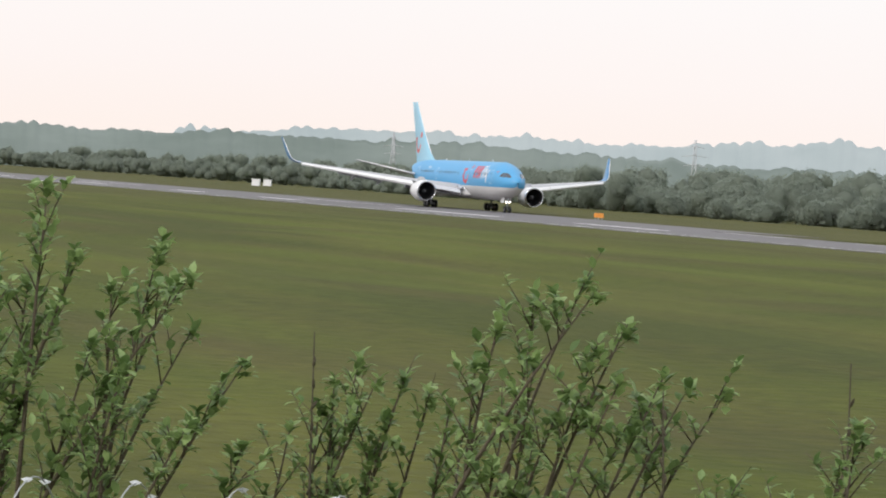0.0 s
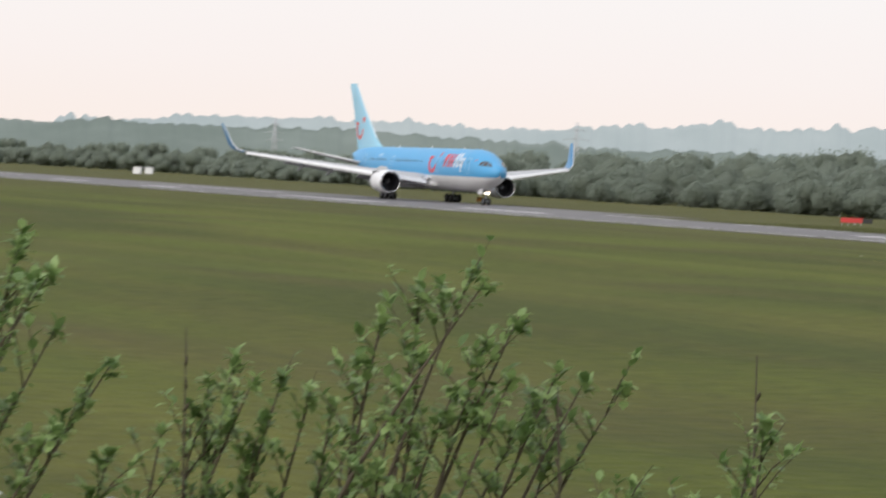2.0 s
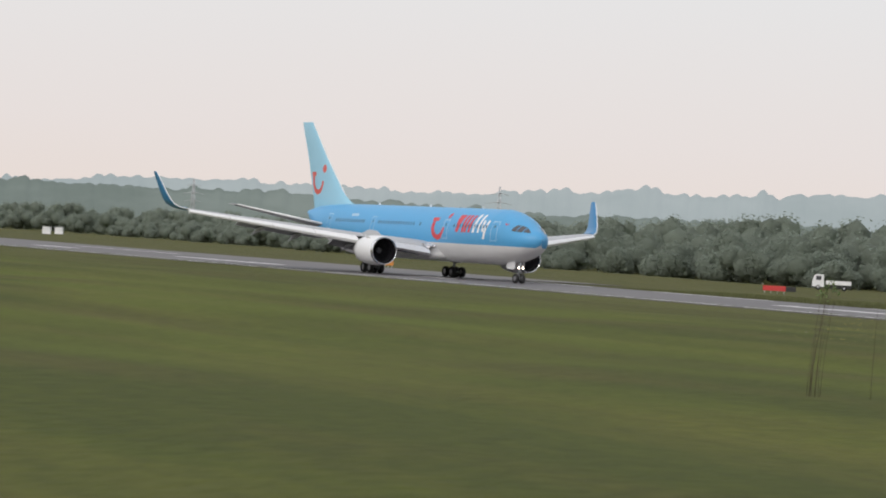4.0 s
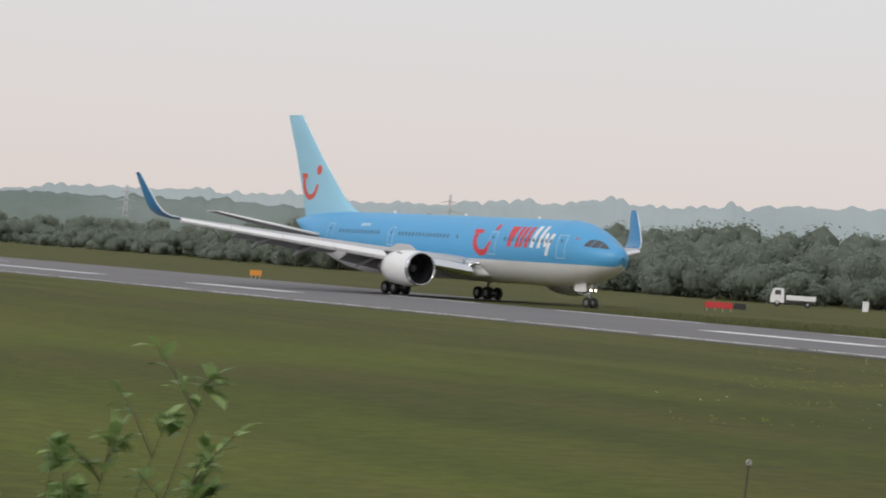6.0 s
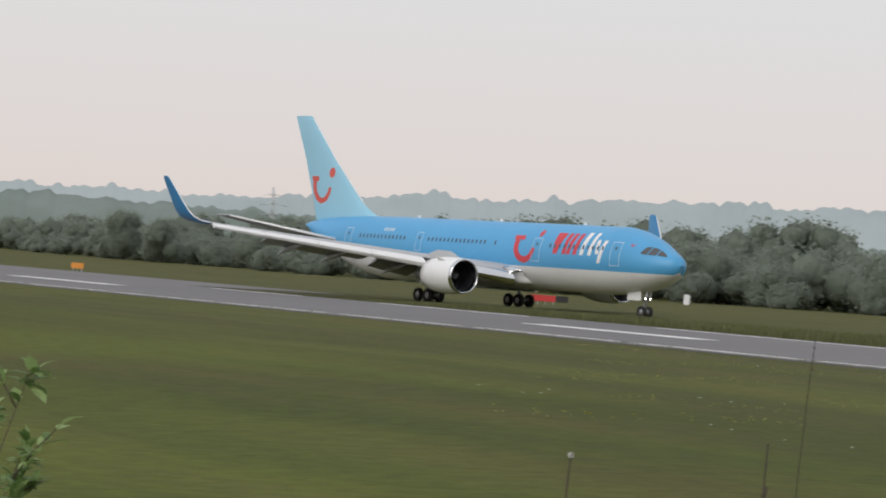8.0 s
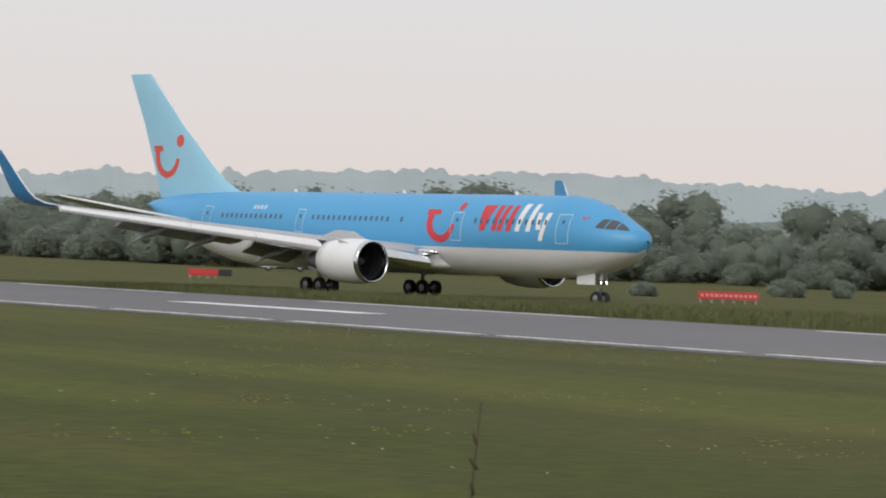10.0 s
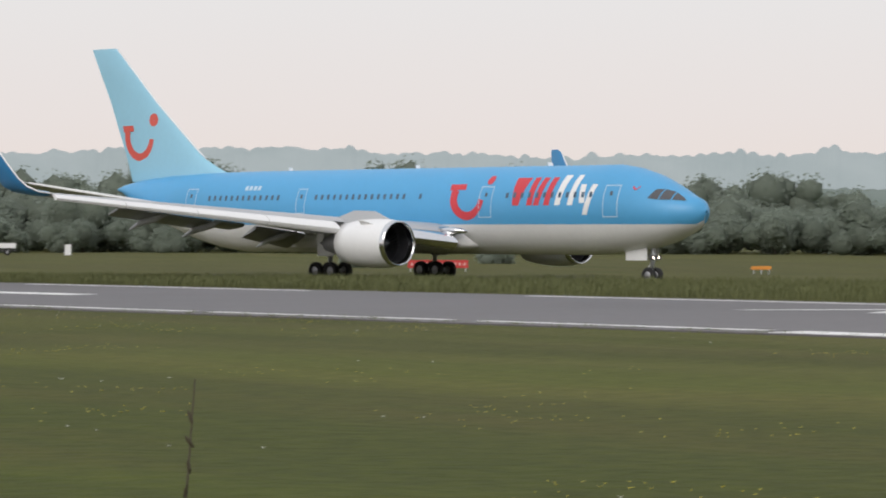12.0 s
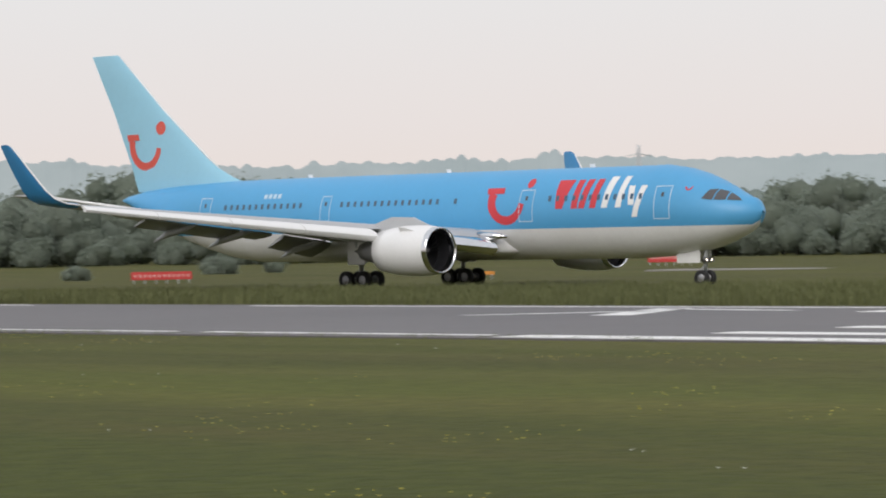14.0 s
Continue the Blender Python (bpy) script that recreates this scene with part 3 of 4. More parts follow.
def build_airliner():
    plane = empty("airliner", pose(-400, 208, 0.06), "sky-blue twin-engine airliner with white belly, rolling along the runway", "airplane")
    # body: blue above the belt line, white below
    up, low = [], []
    ds = sorted({round(d, 2) for d in [c[0] for c in SECTIONS]} | {round(float(v), 2) for v in np.linspace(1, 53, 70)})
    for d in ds:
        x = NOSE - d
        c, h, w = section(x)
        s = max(-0.999, min(0.999, (BELT - c) / h))
        a = math.asin(s)
        up.append([Vector((x, -w * math.cos(a + (math.pi - 2 * a) * k / 26), c + h * math.sin(a + (math.pi - 2 * a) * k / 26))) for k in range(27)])
        low.append([Vector((x, -w * math.cos(a - (math.pi + 2 * a) * k / 22), c + h * math.sin(a - (math.pi + 2 * a) * k / 22))) for k in range(23)])
    part("upper_fuselage", loft("upper_fuselage", up, M_BLUE, closed=False), plane, "glossy sky-blue upper fuselage")
    part("lower_fuselage", loft("lower_fuselage", low, M_WHITE, closed=False), plane, "white fuselage belly")
    # wing root fairing
    rings = []
    for x, w, zt, zb in ((10.2, 1.2, 2.7, 2.05), (8.8, 2.5, 3.3, 1.85), (6, 2.85, 3.5, 1.75), (0, 2.95, 3.5, 1.72), (-4, 2.9, 3.4, 1.75), (-7, 2.5, 3.1, 1.85), (-9.5, 1.3, 2.6, 2.1)):
        c, hh = (zt + zb) / 2, (zt - zb) / 2
        rings.append([Vector((x, w * math.copysign(abs(math.cos(q)) ** 0.6, math.cos(q)), c + hh * math.copysign(abs(math.sin(q)) ** 0.6, math.sin(q)))) for q in [2 * math.pi * k / 24 for k in range(24)]])
    part("wing_fairing", loft("wing_fairing", rings, M_WHITE), plane, "white wing-to-body fairing")
    for s in (-1, 1):
        build_wing(plane, s)
        build_engine(plane, s)
        # tailplane
        rings = [wing_ring(s * y, float(np.interp(y, [0.6, 9.3], [-17.6, -25.4])), float(np.interp(y, [0.6, 9.3], [6.6, 2.3])), 4.45 + (y - 0.6) * 0.215, 0.09) for y in (0.6, 2, 5, 8, 9.1, 9.3)]
        st = part("tailplane", loft("tailplane", rings, M_GREY), plane, "light grey tailplane")
        pts = [(float(np.interp(y, [0.6, 9.3], [-17.64, -25.40])), s * y, 4.46 + (y - 0.6) * 0.215) for y in (1.6, 5, 9.2)]
        part("leading_edge", tube("leading_edge", pts, [0.15, 0.12, 0.07], M_SLAT, 10), st, "bright white leading edge")
    # fin
    rings = []
    for z, le, te, t in ((6.5, -13.8, -25.4, 0.46), (7.3, -16.2, -25.7, 0.42), (7.9, -17.5, -25.9, 0.37), (8.6, -18.5, -26.2, 0.33), (10, -20.3, -26.85, 0.27), (12, -22.75, -27.75, 0.21), (14, -25.0, -28.85, 0.15), (15.75, -27.0, -29.8, 0.11), (15.87, -27.3, -29.83, 0.07)):
        ch = le - te
        rings.append([Vector((le - u * ch, v * t, z)) for u, v in ((0, 0), (0.04, 0.45), (0.15, 0.85), (0.35, 1), (0.65, 0.75), (1, 0.06), (1, -0.06), (0.65, -0.75), (0.35, -1), (0.15, -0.85), (0.04, -0.45))])
    fin = part("fin", loft("fin", rings, M_PALE), plane, "pale blue tail fin with coral red emblem")
    part("fin_leading_edge", tube("fin_leading_edge", [(-17.5, 0, 7.92), (-18.48, 0, 8.6), (-20.28, 0, 10), (-22.83, 0, 12), (-25.08, 0, 14), (-27.05, 0, 15.75)], [0.03, 0.06, 0.06, 0.055, 0.05, 0.04], M_SLAT, 8), fin, "bright metal leading edge")
    for s in (-1, 1):
        def fin_mark(quads, name):
            verts, faces = [], []
            for q in quads:
                b = len(verts)
                for x, z in q:
                    le, te = np.interp(z, [7.9, 8.6, 10, 12, 14], [-17.5, -18.5, -20.3, -22.75, -25.0]), np.interp(z, [7.9, 15.75], [-25.9, -29.8])
                    t = np.interp(z, [8.6, 10, 12, 14], [0.33, 0.27, 0.21, 0.15])
                    u = (le - x) / (le - te)
                    v = np.interp(u, [0, 0.04, 0.15, 0.35, 0.65, 1], [0, 0.45, 0.85, 1, 0.75, 0.06])
                    verts.append((x, s * (v * t + 0.015), z))
                faces.append((b, b + 1, b + 2, b + 3))
            part(name, welded(mesh_of(name, verts, faces, M_CORAL)), fin, "coral red painted emblem shape")
        fin_mark(arc_quads(-24.45, 9.62, 1.42, 164, 352, 0.62, 0.46, 16), "emblem_arc")
        fin_mark([((-26.4, 10.40), (-26.3, 9.95), (-25.05, 10.0), (-25.15, 10.40))], "emblem_bar")
        fin_mark(arc_quads(-22.85, 10.75, 0.24, 0, 360, 0.44, 0.44, 14), "emblem_dot")
    # side: windows, doors, emblem and lettering blocks
    win = [float(x) for x in np.arange(-14.6, -7.2, 0.58)] + [float(x) for x in np.arange(-4.0, 4.6, 0.58)] + [5.6] + [float(x) for x in np.arange(13.1, 20.0, 0.62)]
    for s in (-1, 1):
        for x in win:
            decal("cabin_window", [((x - 0.11, 5.08), (x + 0.11, 5.08), (x + 0.11, 5.40), (x - 0.11, 5.40))], M_CABIN, plane, s, 0.022)
        for x, w, z0, z1 in ((21.45, 1.1, 3.9, 5.8), (11.3, 1.1, 3.9, 5.8), (-5.4, 0.85, 4.2, 5.8), (-16.6, 1.1, 4.3, 5.9)):
            e = 0.055
            decal("door_outline", [((x - w / 2, z0), (x + w / 2, z0), (x + w / 2, z0 + e), (x - w / 2, z0 + e)), ((x - w / 2, z1 - e), (x + w / 2, z1 - e), (x + w / 2, z1), (x - w / 2, z1)),
                                   ((x - w / 2, z0), (x - w / 2 + e, z0), (x - w / 2 + e, z1), (x - w / 2, z1)), ((x + w / 2 - e, z0), (x + w / 2, z0), (x + w / 2, z1), (x + w / 2 - e, z1))], M_LINE, plane, s, 0.02, "pale outline of a closed cabin door")
            decal("door_window", [((x - 0.09, z1 - 0.62), (x + 0.09, z1 - 0.62), (x + 0.09, z1 - 0.38), (x - 0.09, z1 - 0.38))], M_GLASS, plane, s, 0.022)
        f = -s  # lettering runs towards the nose on the starboard side
        decal("emblem_arc", arc_quads(9.75, 5.2, 1.20, 160 if f > 0 else 20, 350 if f > 0 else -170, 0.62, 0.42, 18), M_RED, plane, s, 0.016, "red painted emblem shape")
        decal("emblem_bar", [((9.75 - 1.75 * f, 5.95), (9.75 - 1.65 * f, 5.58), (9.75 - 0.3 * f, 5.62), (9.75 - 0.4 * f, 5.95))], M_RED, plane, s, 0.016, "red painted emblem shape")
        decal("emblem_dot", arc_quads(9.75 + 1.55 * f, 6.18, 0.14, 0, 360, 0.28, 0.28, 12), M_RED, plane, s, 0.016, "red painted emblem shape")
        base, k = (13.3, 1) if f > 0 else (20.2, -1)

        def block(top, foot, z0, z1, mat, slant=0.16):
            """A slanted plain shape: its left and right at the top and at the foot."""
            q = [(base + k * (x + slant * (z - 4.6)), z) for x, z in ((foot[0], z0), (foot[1], z0), (top[1], z1), (top[0], z1))]
            decal("lettering_block", [tuple(q)], mat, plane, s, 0.016, "painted block in the livery's lettering")
        for top, foot, z0, z1, mat in (((-0.10, 1.12), (0.30, 0.82), 4.62, 6.30, M_RED), ((1.40, 1.86), (1.48, 1.94), 4.62, 6.30, M_RED), ((2.12, 2.58), (2.04, 2.50), 4.62, 6.30, M_RED), ((2.88, 3.34), (2.88, 3.34), 4.62, 6.30, M_RED),
                                       ((3.78, 4.32), (3.78, 4.22), 4.62, 6.42, M_LETTER), ((4.82, 5.24), (4.82, 5.24), 4.62, 6.42, M_LETTER), ((5.45, 5.88), (5.75, 6.18), 4.75, 5.86, M_LETTER), ((6.35, 6.78), (6.12, 6.50), 4.05, 5.86, M_LETTER)):
            block(top, foot, z0, z1, mat)
        decal("nose_emblem", arc_quads(23.0, 5.72, 0.19, 180, 360, 0.09, 0.07, 8), M_RED, plane, s, 0.016, "small red painted emblem")
        for j in range(4):
            decal("registration_bar", [((-11.2 + j * 0.42, 5.74), (-10.9 + j * 0.42, 5.74), (-10.9 + j * 0.42, 6.02), (-11.2 + j * 0.42, 6.02))], M_LINE, plane, s, 0.016, "pale registration bar")
        # cockpit side glass
        for a, b, c, d in (((25.30, 4.90), (26.02, 4.84), (25.78, 5.03), (25.26, 5.32)), ((24.60, 4.92), (25.22, 4.90), (25.18, 5.36), (24.66, 5.52)), ((23.92, 5.00), (24.52, 4.92), (24.58, 5.54), (24.18, 5.52))):
            decal("cockpit_window", [(a, b, c, d)], M_GLASS, plane, s, 0.02, "dark cockpit window")
    # antennae
    for x in (14.5, 3.0, -9.0):
        part("antenna", loft("antenna", [[Vector((x + u - z * 0.4, v, 7.04 + z)) for u, v in ((0.2, 0), (0, 0.03), (-0.2, 0), (0, -0.03))] for z in (0, 0.22)], M_WHITE), plane)
    # main gear
    tyre, rim = wheel_mesh(0.56, 0.42), hub_mesh(0.56, 0.42)
    for s in (-1, 1):
        y = s * 4.65
        for dx in (-0.71, 0.71):
            axle(plane, dx - 0.2, y, 0.56, 0.42, 0.57, tyre, rim)
        bog = part("bogie_beam", tube("bogie_beam", [(-0.95, 0, 0), (0.95, 0, 0)], [0.12, 0.12], M_STEEL, 12), plane, "grey steel bogie beam", pose(-0.2, y, 0.58))
        leg = part("main_gear_leg", tube("main_gear_leg", [(-0.2, y, 0.55), (-0.2, y, 1.5), (-0.2, y + s * 0.1, 1.5), (-0.2, y + s * 0.35, 3.2)], [0.13, 0.14, 0.2, 0.21], M_STEEL, 14), plane, "grey steel main landing gear leg")
        part("drag_brace", tube("drag_brace", [(-0.2, y, 1.5), (0.2, s * 2.6, 2.6)], [0.08, 0.08], M_STEEL, 10), leg)
        part("gear_door", box("gear_door", 1.5, 0.06, 1.5, M_WHITE, (-0.2, y + s * 0.42, 2.25), 0.02), leg, "white landing gear door")
    # nose gear
    tyre, rim = wheel_mesh(0.47, 0.32), hub_mesh(0.47, 0.32)
    axle(plane, 22.7, 0, 0.47, 0.32, 0.34, tyre, rim)
    leg = part("nose_gear_leg", tube("nose_gear_leg", [(22.7, 0, 0.47), (22.72, 0, 1.1), (22.72, 0, 1.1), (22.8, 0, 2.4)], [0.09, 0.09, 0.13, 0.14], M_STEEL, 14), plane, "steel nose gear leg with lit lamps")
    part("torque_link", tube("torque_link", [(22.7, 0, 0.65), (22.42, 0, 0.95), (22.72, 0, 1.3)], [0.05, 0.05, 0.05], M_STEEL, 8), leg)
    for s in (-1, 1):
        part("nose_gear_door", box("nose_gear_door", 1.7, 0.05, 0.75, M_WHITE, (21.9, s * 0.52, 1.72), 0.02), leg, "white nose gear door")
        lamp = turned("landing_lamp", [(0.0, 0.01), (-0.01, 0.10), (-0.05, 0.125), (-0.16, 0.09), (-0.2, 0.02)], M_LAMP, 20)
        part("landing_lamp", lamp, leg, "glowing white landing lamp", pose(22.95, s * 0.24, 1.52))
        part("lamp_hood", turned("lamp_hood", [(-0.22, 0.02), (-0.2, 0.13), (0.14, 0.145), (0.14, 0.135), (-0.19, 0.12)], M_SHADE, 20), leg, "dull metal lamp hood", pose(22.95, s * 0.24, 1.52))
    return plane


airliner = build_airliner()


# ---- woodland behind the airfield ----
def crown_mesh(seed, h, w, leaves):
    """Many small leaf clumps on the shell of several lobes; ragged, with gaps."""
    rng = random.Random(seed)
    lobes = [(Vector((rng.uniform(-0.34, 0.34) * w, rng.uniform(-0.34, 0.34) * w, h * rng.uniform(0.22, 0.80))), rng.uniform(0.20, 0.33) * w) for _ in range(13)]
    lobes.append((Vector((0, 0, h * 0.78)), 0.24 * w))
    verts, faces = [], []
    # leafy core of each lobe, lumpy, so that the crown is no hollow shell
    for c, r in lobes:
        core = bmesh.new()
        bmesh.ops.create_icosphere(core, subdivisions=1, radius=1.0)
        b = len(verts)
        for q in core.verts:
            k = r * (0.84 + 0.30 * noise.noise(q.co * 2.3 + c))
            verts.append(Vector((c.x + q.co.x * k, c.y + q.co.y * k, max(c.z + q.co.z * k, 0.0))))
        faces += [tuple(b + w.index for w in f.verts) for f in core.faces]
        core.free()
    for _ in range(leaves):
        c, r = rng.choice(lobes)
        d = Vector((rng.gauss(0, 1), rng.gauss(0, 1), rng.gauss(0.25, 1))).normalized()
        p = c + d * r * rng.uniform(0.68, 1.18)
        p.z = max(p.z, 0.05)
        q = Vector((rng.gauss(0, 1), rng.gauss(0, 1), rng.gauss(0, 1))).normalized()
        a = d.lerp(q, 0.35).normalized()
        u = a.orthogonal().normalized()
        u = (u * math.cos(rng.uniform(0, 6.3)) + a.cross(u) * math.sin(rng.uniform(0, 6.3))).normalized()
        v = a.cross(u)
        s = rng.uniform(0.11, 0.26)
        b = len(verts)
        verts += [p - u * s, p + v * s * 0.7, p + u * s, p - v * s * 0.7]
        faces.append((b, b + 1, b + 2, b + 3))
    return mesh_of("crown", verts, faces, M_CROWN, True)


def trunk_mesh(seed, h):
    rng = random.Random(seed)
    bm = bmesh.new()
    for k in range(5):
        top = Vector((rng.uniform(-0.25, 0.25) * h, rng.uniform(-0.25, 0.25) * h, h * rng.uniform(0.55, 0.85))) if k else Vector((0, 0, h * 0.85))
        me = tube("limb", [(0, 0, 0 if k == 0 else h * 0.15), tuple(top * 0.55 + Vector((0, 0, 0.03 * h))), tuple(top)], [0.025 * h, 0.014 * h, 0.004 * h], M_TRUNK, 6)
        bm.from_mesh(me)
        bpy.data.meshes.remove(me)
    return from_bm("trunk", bm, M_TRUNK)


def build_woods():
    rng = random.Random(5)
    kinds = []
    for k, (h, w, n) in enumerate(((8.5, 8.0, 6000), (7.0, 8.5, 5400), (10.0, 8.5, 6600), (6.0, 7.5, 4400), (4.2, 6.0, 3200), (3.2, 5.0, 2500))):
        kinds.append((trunk_mesh(40 + k, h), crown_mesh(60 + k, h, w, n)))
    proto = []
    for tr, cr in kinds:
        t = empty("tree", pose(0, 0, 0), "broadleaved tree in the belt behind the airfield, leaves paled grey-green for haze", "tree", "belt of trees")
        part("trunk", tr, t)
        part("crown", cr, t)
        proto.append(t)
    spots, rest = [], []
    for row, (y0, pick) in enumerate(((322, (4, 5, 5)), (330, (3, 4, 1)), (340, (1, 3, 3)), (352, (0, 1, 3)), (366, (0, 1, 2)), (384, (0, 2, 2)))):
        x = -1050.0 if row < 2 else -2300.0
        while x < -60:
            back = float(np.interp(x, [-1000, -660, -520, -430, -100], [75, 15, 12, 75, 135]))
            tall = float(np.interp(x, [-1000, -600, -510, -440, -60], [1.0, 1.3, 1.2, 1.0, 1.0]))
            spot = (rng.choice(pick), x + rng.uniform(-3, 3), y0 + back + rng.uniform(-5, 5), tall * rng.uniform(0.72, 1.16))
            (spots if row < 2 and x > -760 else rest).append(spot)
            x += rng.uniform(7.5, 13) * (1.5 if x < -1000 else 1.2 if x < -600 else 0.72)
    # lone bushes in the grass before the belt
    spots += [(5, -476, 436, 0.8), (5, -470, 438, 0.7), (5, -480, 464, 0.75), (5, -372, 264, 0.36), (5, -374, 282, 0.5), (5, -386, 300, 0.5)]
    used = set()
    for k, x, y, s in spots:
        m = pose(x, y, -0.1, 0, 0, rng.uniform(0, 360))
        ob = proto[k] if k not in used else copy_thing(proto[k], m)
        ob.matrix_basis = m @ Matrix.Diagonal((s * rng.uniform(0.9, 1.25), s * rng.uniform(0.9, 1.25), s, 1))
        used.add(k)
    for k in set(range(len(proto))) - used:
        proto[k].matrix_basis = pose(-700 - 9 * k, 336, -0.1)
    clouds = []
    for tr, cr in kinds:
        co = np.empty(len(cr.vertices) * 3)
        cr.vertices.foreach_get("co", co)
        co = co.reshape(-1, 3)
        core = 14 * 42
        tris = np.array([p.vertices[:] for p in cr.polygons if len(p.vertices) == 3])
        leaves = co[core:].reshape(-1, 4, 3)[::5]
        mid = leaves.mean(axis=1, keepdims=True)
        clouds.append((co[:core], tris, mid + (leaves - mid) * 1.35))
    points, faces, count = [], [], 0
    for k, x, y, s in rest:
        a = rng.uniform(0, 6.28)
        turn = np.array([[math.cos(a), math.sin(a), 0], [-math.sin(a), math.cos(a), 0], [0, 0, 1]])
        core, tris, leaves = clouds[k]
        pts = np.concatenate([core, leaves.reshape(-1, 3)]) @ turn * np.array([s * 1.1, s * 1.1, s]) + np.array([x, y, -0.1])
        faces += (tris + count).tolist()
        faces += (np.arange(len(leaves) * 4).reshape(-1, 4) + count + len(core)).tolist()
        points.append(pts)
        count += len(pts)
    verts = np.concatenate(points)
    tagged(new("woodland", mesh_of("woodland", verts.tolist(), faces, M_CROWN, True)), "dense woodland behind the airfield, leaves paled grey-green for haze", "woodland", kind="stuff")


build_woods()


# ---- pylons, signs, vehicles ----
def build_pylon(x, y, h, wide=1.0):
    """Lattice transmission tower with three pairs of arms."""
    p = empty("pylon", pose(x, y, 0, 0, 0, random.uniform(10, 60)), "grey steel lattice power pylon on the skyline", "pylon", "power line pylons")
    k = h / 40 * wide

    def half(z):
        return float(np.interp(z / h, [0, 0.55, 1], [3.6, 1.1, 0.35])) * k
    for sx in (-1, 1):
        for sy in (-1, 1):
            part("leg", tube("leg", [(sx * half(z), sy * half(z), z) for z in (0, h * 0.3, h * 0.55, h)], [0.22 * k] * 4, M_STEEL, 5), p)
    zs = [h * q for q in (0.05, 0.2, 0.33, 0.44, 0.54, 0.64, 0.74, 0.84, 0.93)]
    for a, b in zip(zs, zs[1:]):
        for s in (-1, 1):
            part("brace", tube("brace", [(-half(a), s * half(a), a), (half(b), s * half(b), b)], [0.11 * k] * 2, M_STEEL, 4), p)
            part("brace", tube("brace", [(s * half(a), half(a), a), (s * half(b), -half(b), b)], [0.11 * k] * 2, M_STEEL, 4), p)
    for z, w in ((0.62, 6.5), (0.75, 8.0), (0.88, 5.5)):
        part("arm", tube("arm", [(-w * k, 0, h * z), (0, 0, h * (z + 0.03)), (w * k, 0, h * z)], [0.10 * k, 0.28 * k, 0.10 * k], M_STEEL, 5), p)
    return p


def build_sign(x, y, w, h, turn, mat, label, tail=0.0):
    """Lit guidance sign on short legs, its writing as plain bars."""
    s = empty("runway_sign", pose(x, y, 0, 0, 0, turn), label, "airfield sign", "airfield signs")
    part("panel", box("panel", w, 0.18, h, mat, (0, 0, 0.3 + h / 2), 0.03), s)
    if tail:
        part("end_panel", box("end_panel", tail, 0.18, h, M_BLACK, (w / 2 + tail / 2 + 0.02, 0, 0.3 + h / 2), 0.03), s, "black end panel")
    for k in range(2 + int(w)):
        part("leg", tube("leg", [(-w / 2 + 0.2 + k * (w - 0.4) / (1 + int(w)), 0, -0.05), (-w / 2 + 0.2 + k * (w - 0.4) / (1 + int(w)), 0, 0.34)], [0.04, 0.04], M_STEEL, 8), s)
    if w > 4:
        n = int(w / 0.36)
        for k in range(n):
            part("text_bar", box("text_bar", 0.15, 0.01, h * 0.36, M_SIGNTEXT, (-w / 2 + 0.32 + k * (w - 0.6) / max(n - 1, 1), -0.098, 0.3 + h / 2), 0), s, "pale bar of lettering")
    return s


def build_truck(x, y, turn):
    """Small white tipper truck."""
    t = empty("tipper_truck", pose(x, y, 0, 0, 0, turn), "small white tipper truck parked on the grass by the trees", "truck")
    rings = [[Vector((x0, sy, z)) for x0, z in ((3.0, 0.5), (3.05, 1.2), (2.75, 2.25), (2.4, 2.4), (1.3, 2.4), (1.2, 0.5))] for sy in (-1.0, 1.0)]
    cab = part("cab", loft("cab", rings, M_WHITE, smooth=False), t, "white cab")
    for sy in (-1, 1):
        part("side_window", box("side_window", 0.8, 0.03, 0.62, M_GLASS, (2.05, sy * 1.005, 1.85), 0.01), cab)
    part("windscreen", mesh_of("windscreen", [(3.04, -0.85, 1.3), (3.04, 0.85, 1.3), (2.80, 0.85, 2.15), (2.80, -0.85, 2.15)], [(0, 1, 2, 3)], M_GLASS, False), cab)
    part("chassis", box("chassis", 6.0, 0.9, 0.25, M_SHADE, (0, 0, 0.62), 0.02), t)
    bm = box_bm(3.9, 2.1, 0.12, (-1.0, 0, 0.95))
    for ax, ay, sx, sy in ((-1.0, 1.02, 3.9, 0.06), (-1.0, -1.02, 3.9, 0.06), (0.93, 0, 0.06, 2.1), (-2.93, 0, 0.06, 2.1)):
        box_bm(sx, sy, 0.55, (ax, ay, 1.25), 0, bm)
    part("tipper_body", from_bm("tipper_body", bm, M_WHITE), t, "white open tipper body")
    tyre, rim = wheel_mesh(0.4, 0.26), hub_mesh(0.4, 0.26)
    for wx in (2.1, -1.9):
        for sy in (-1, 1):
            w = part("wheel", rim, t, "", pose(wx, sy * 0.88, 0.4))
            part("tyre", tyre, w)


def build_cabinet(x, y, w, h, mat, label, turn=0):
    c = empty("equipment_cabinet", pose(x, y, 0, 0, 0, turn), label, "equipment cabinet", "equipment cabinets")
    part("body", box("body", w, w * 0.8, h, mat, (0, 0, h / 2), 0.04), c)
    part("lid", box("lid", w * 1.08, w * 0.88, 0.08, mat, (0, 0, h + 0.04), 0.02), c)


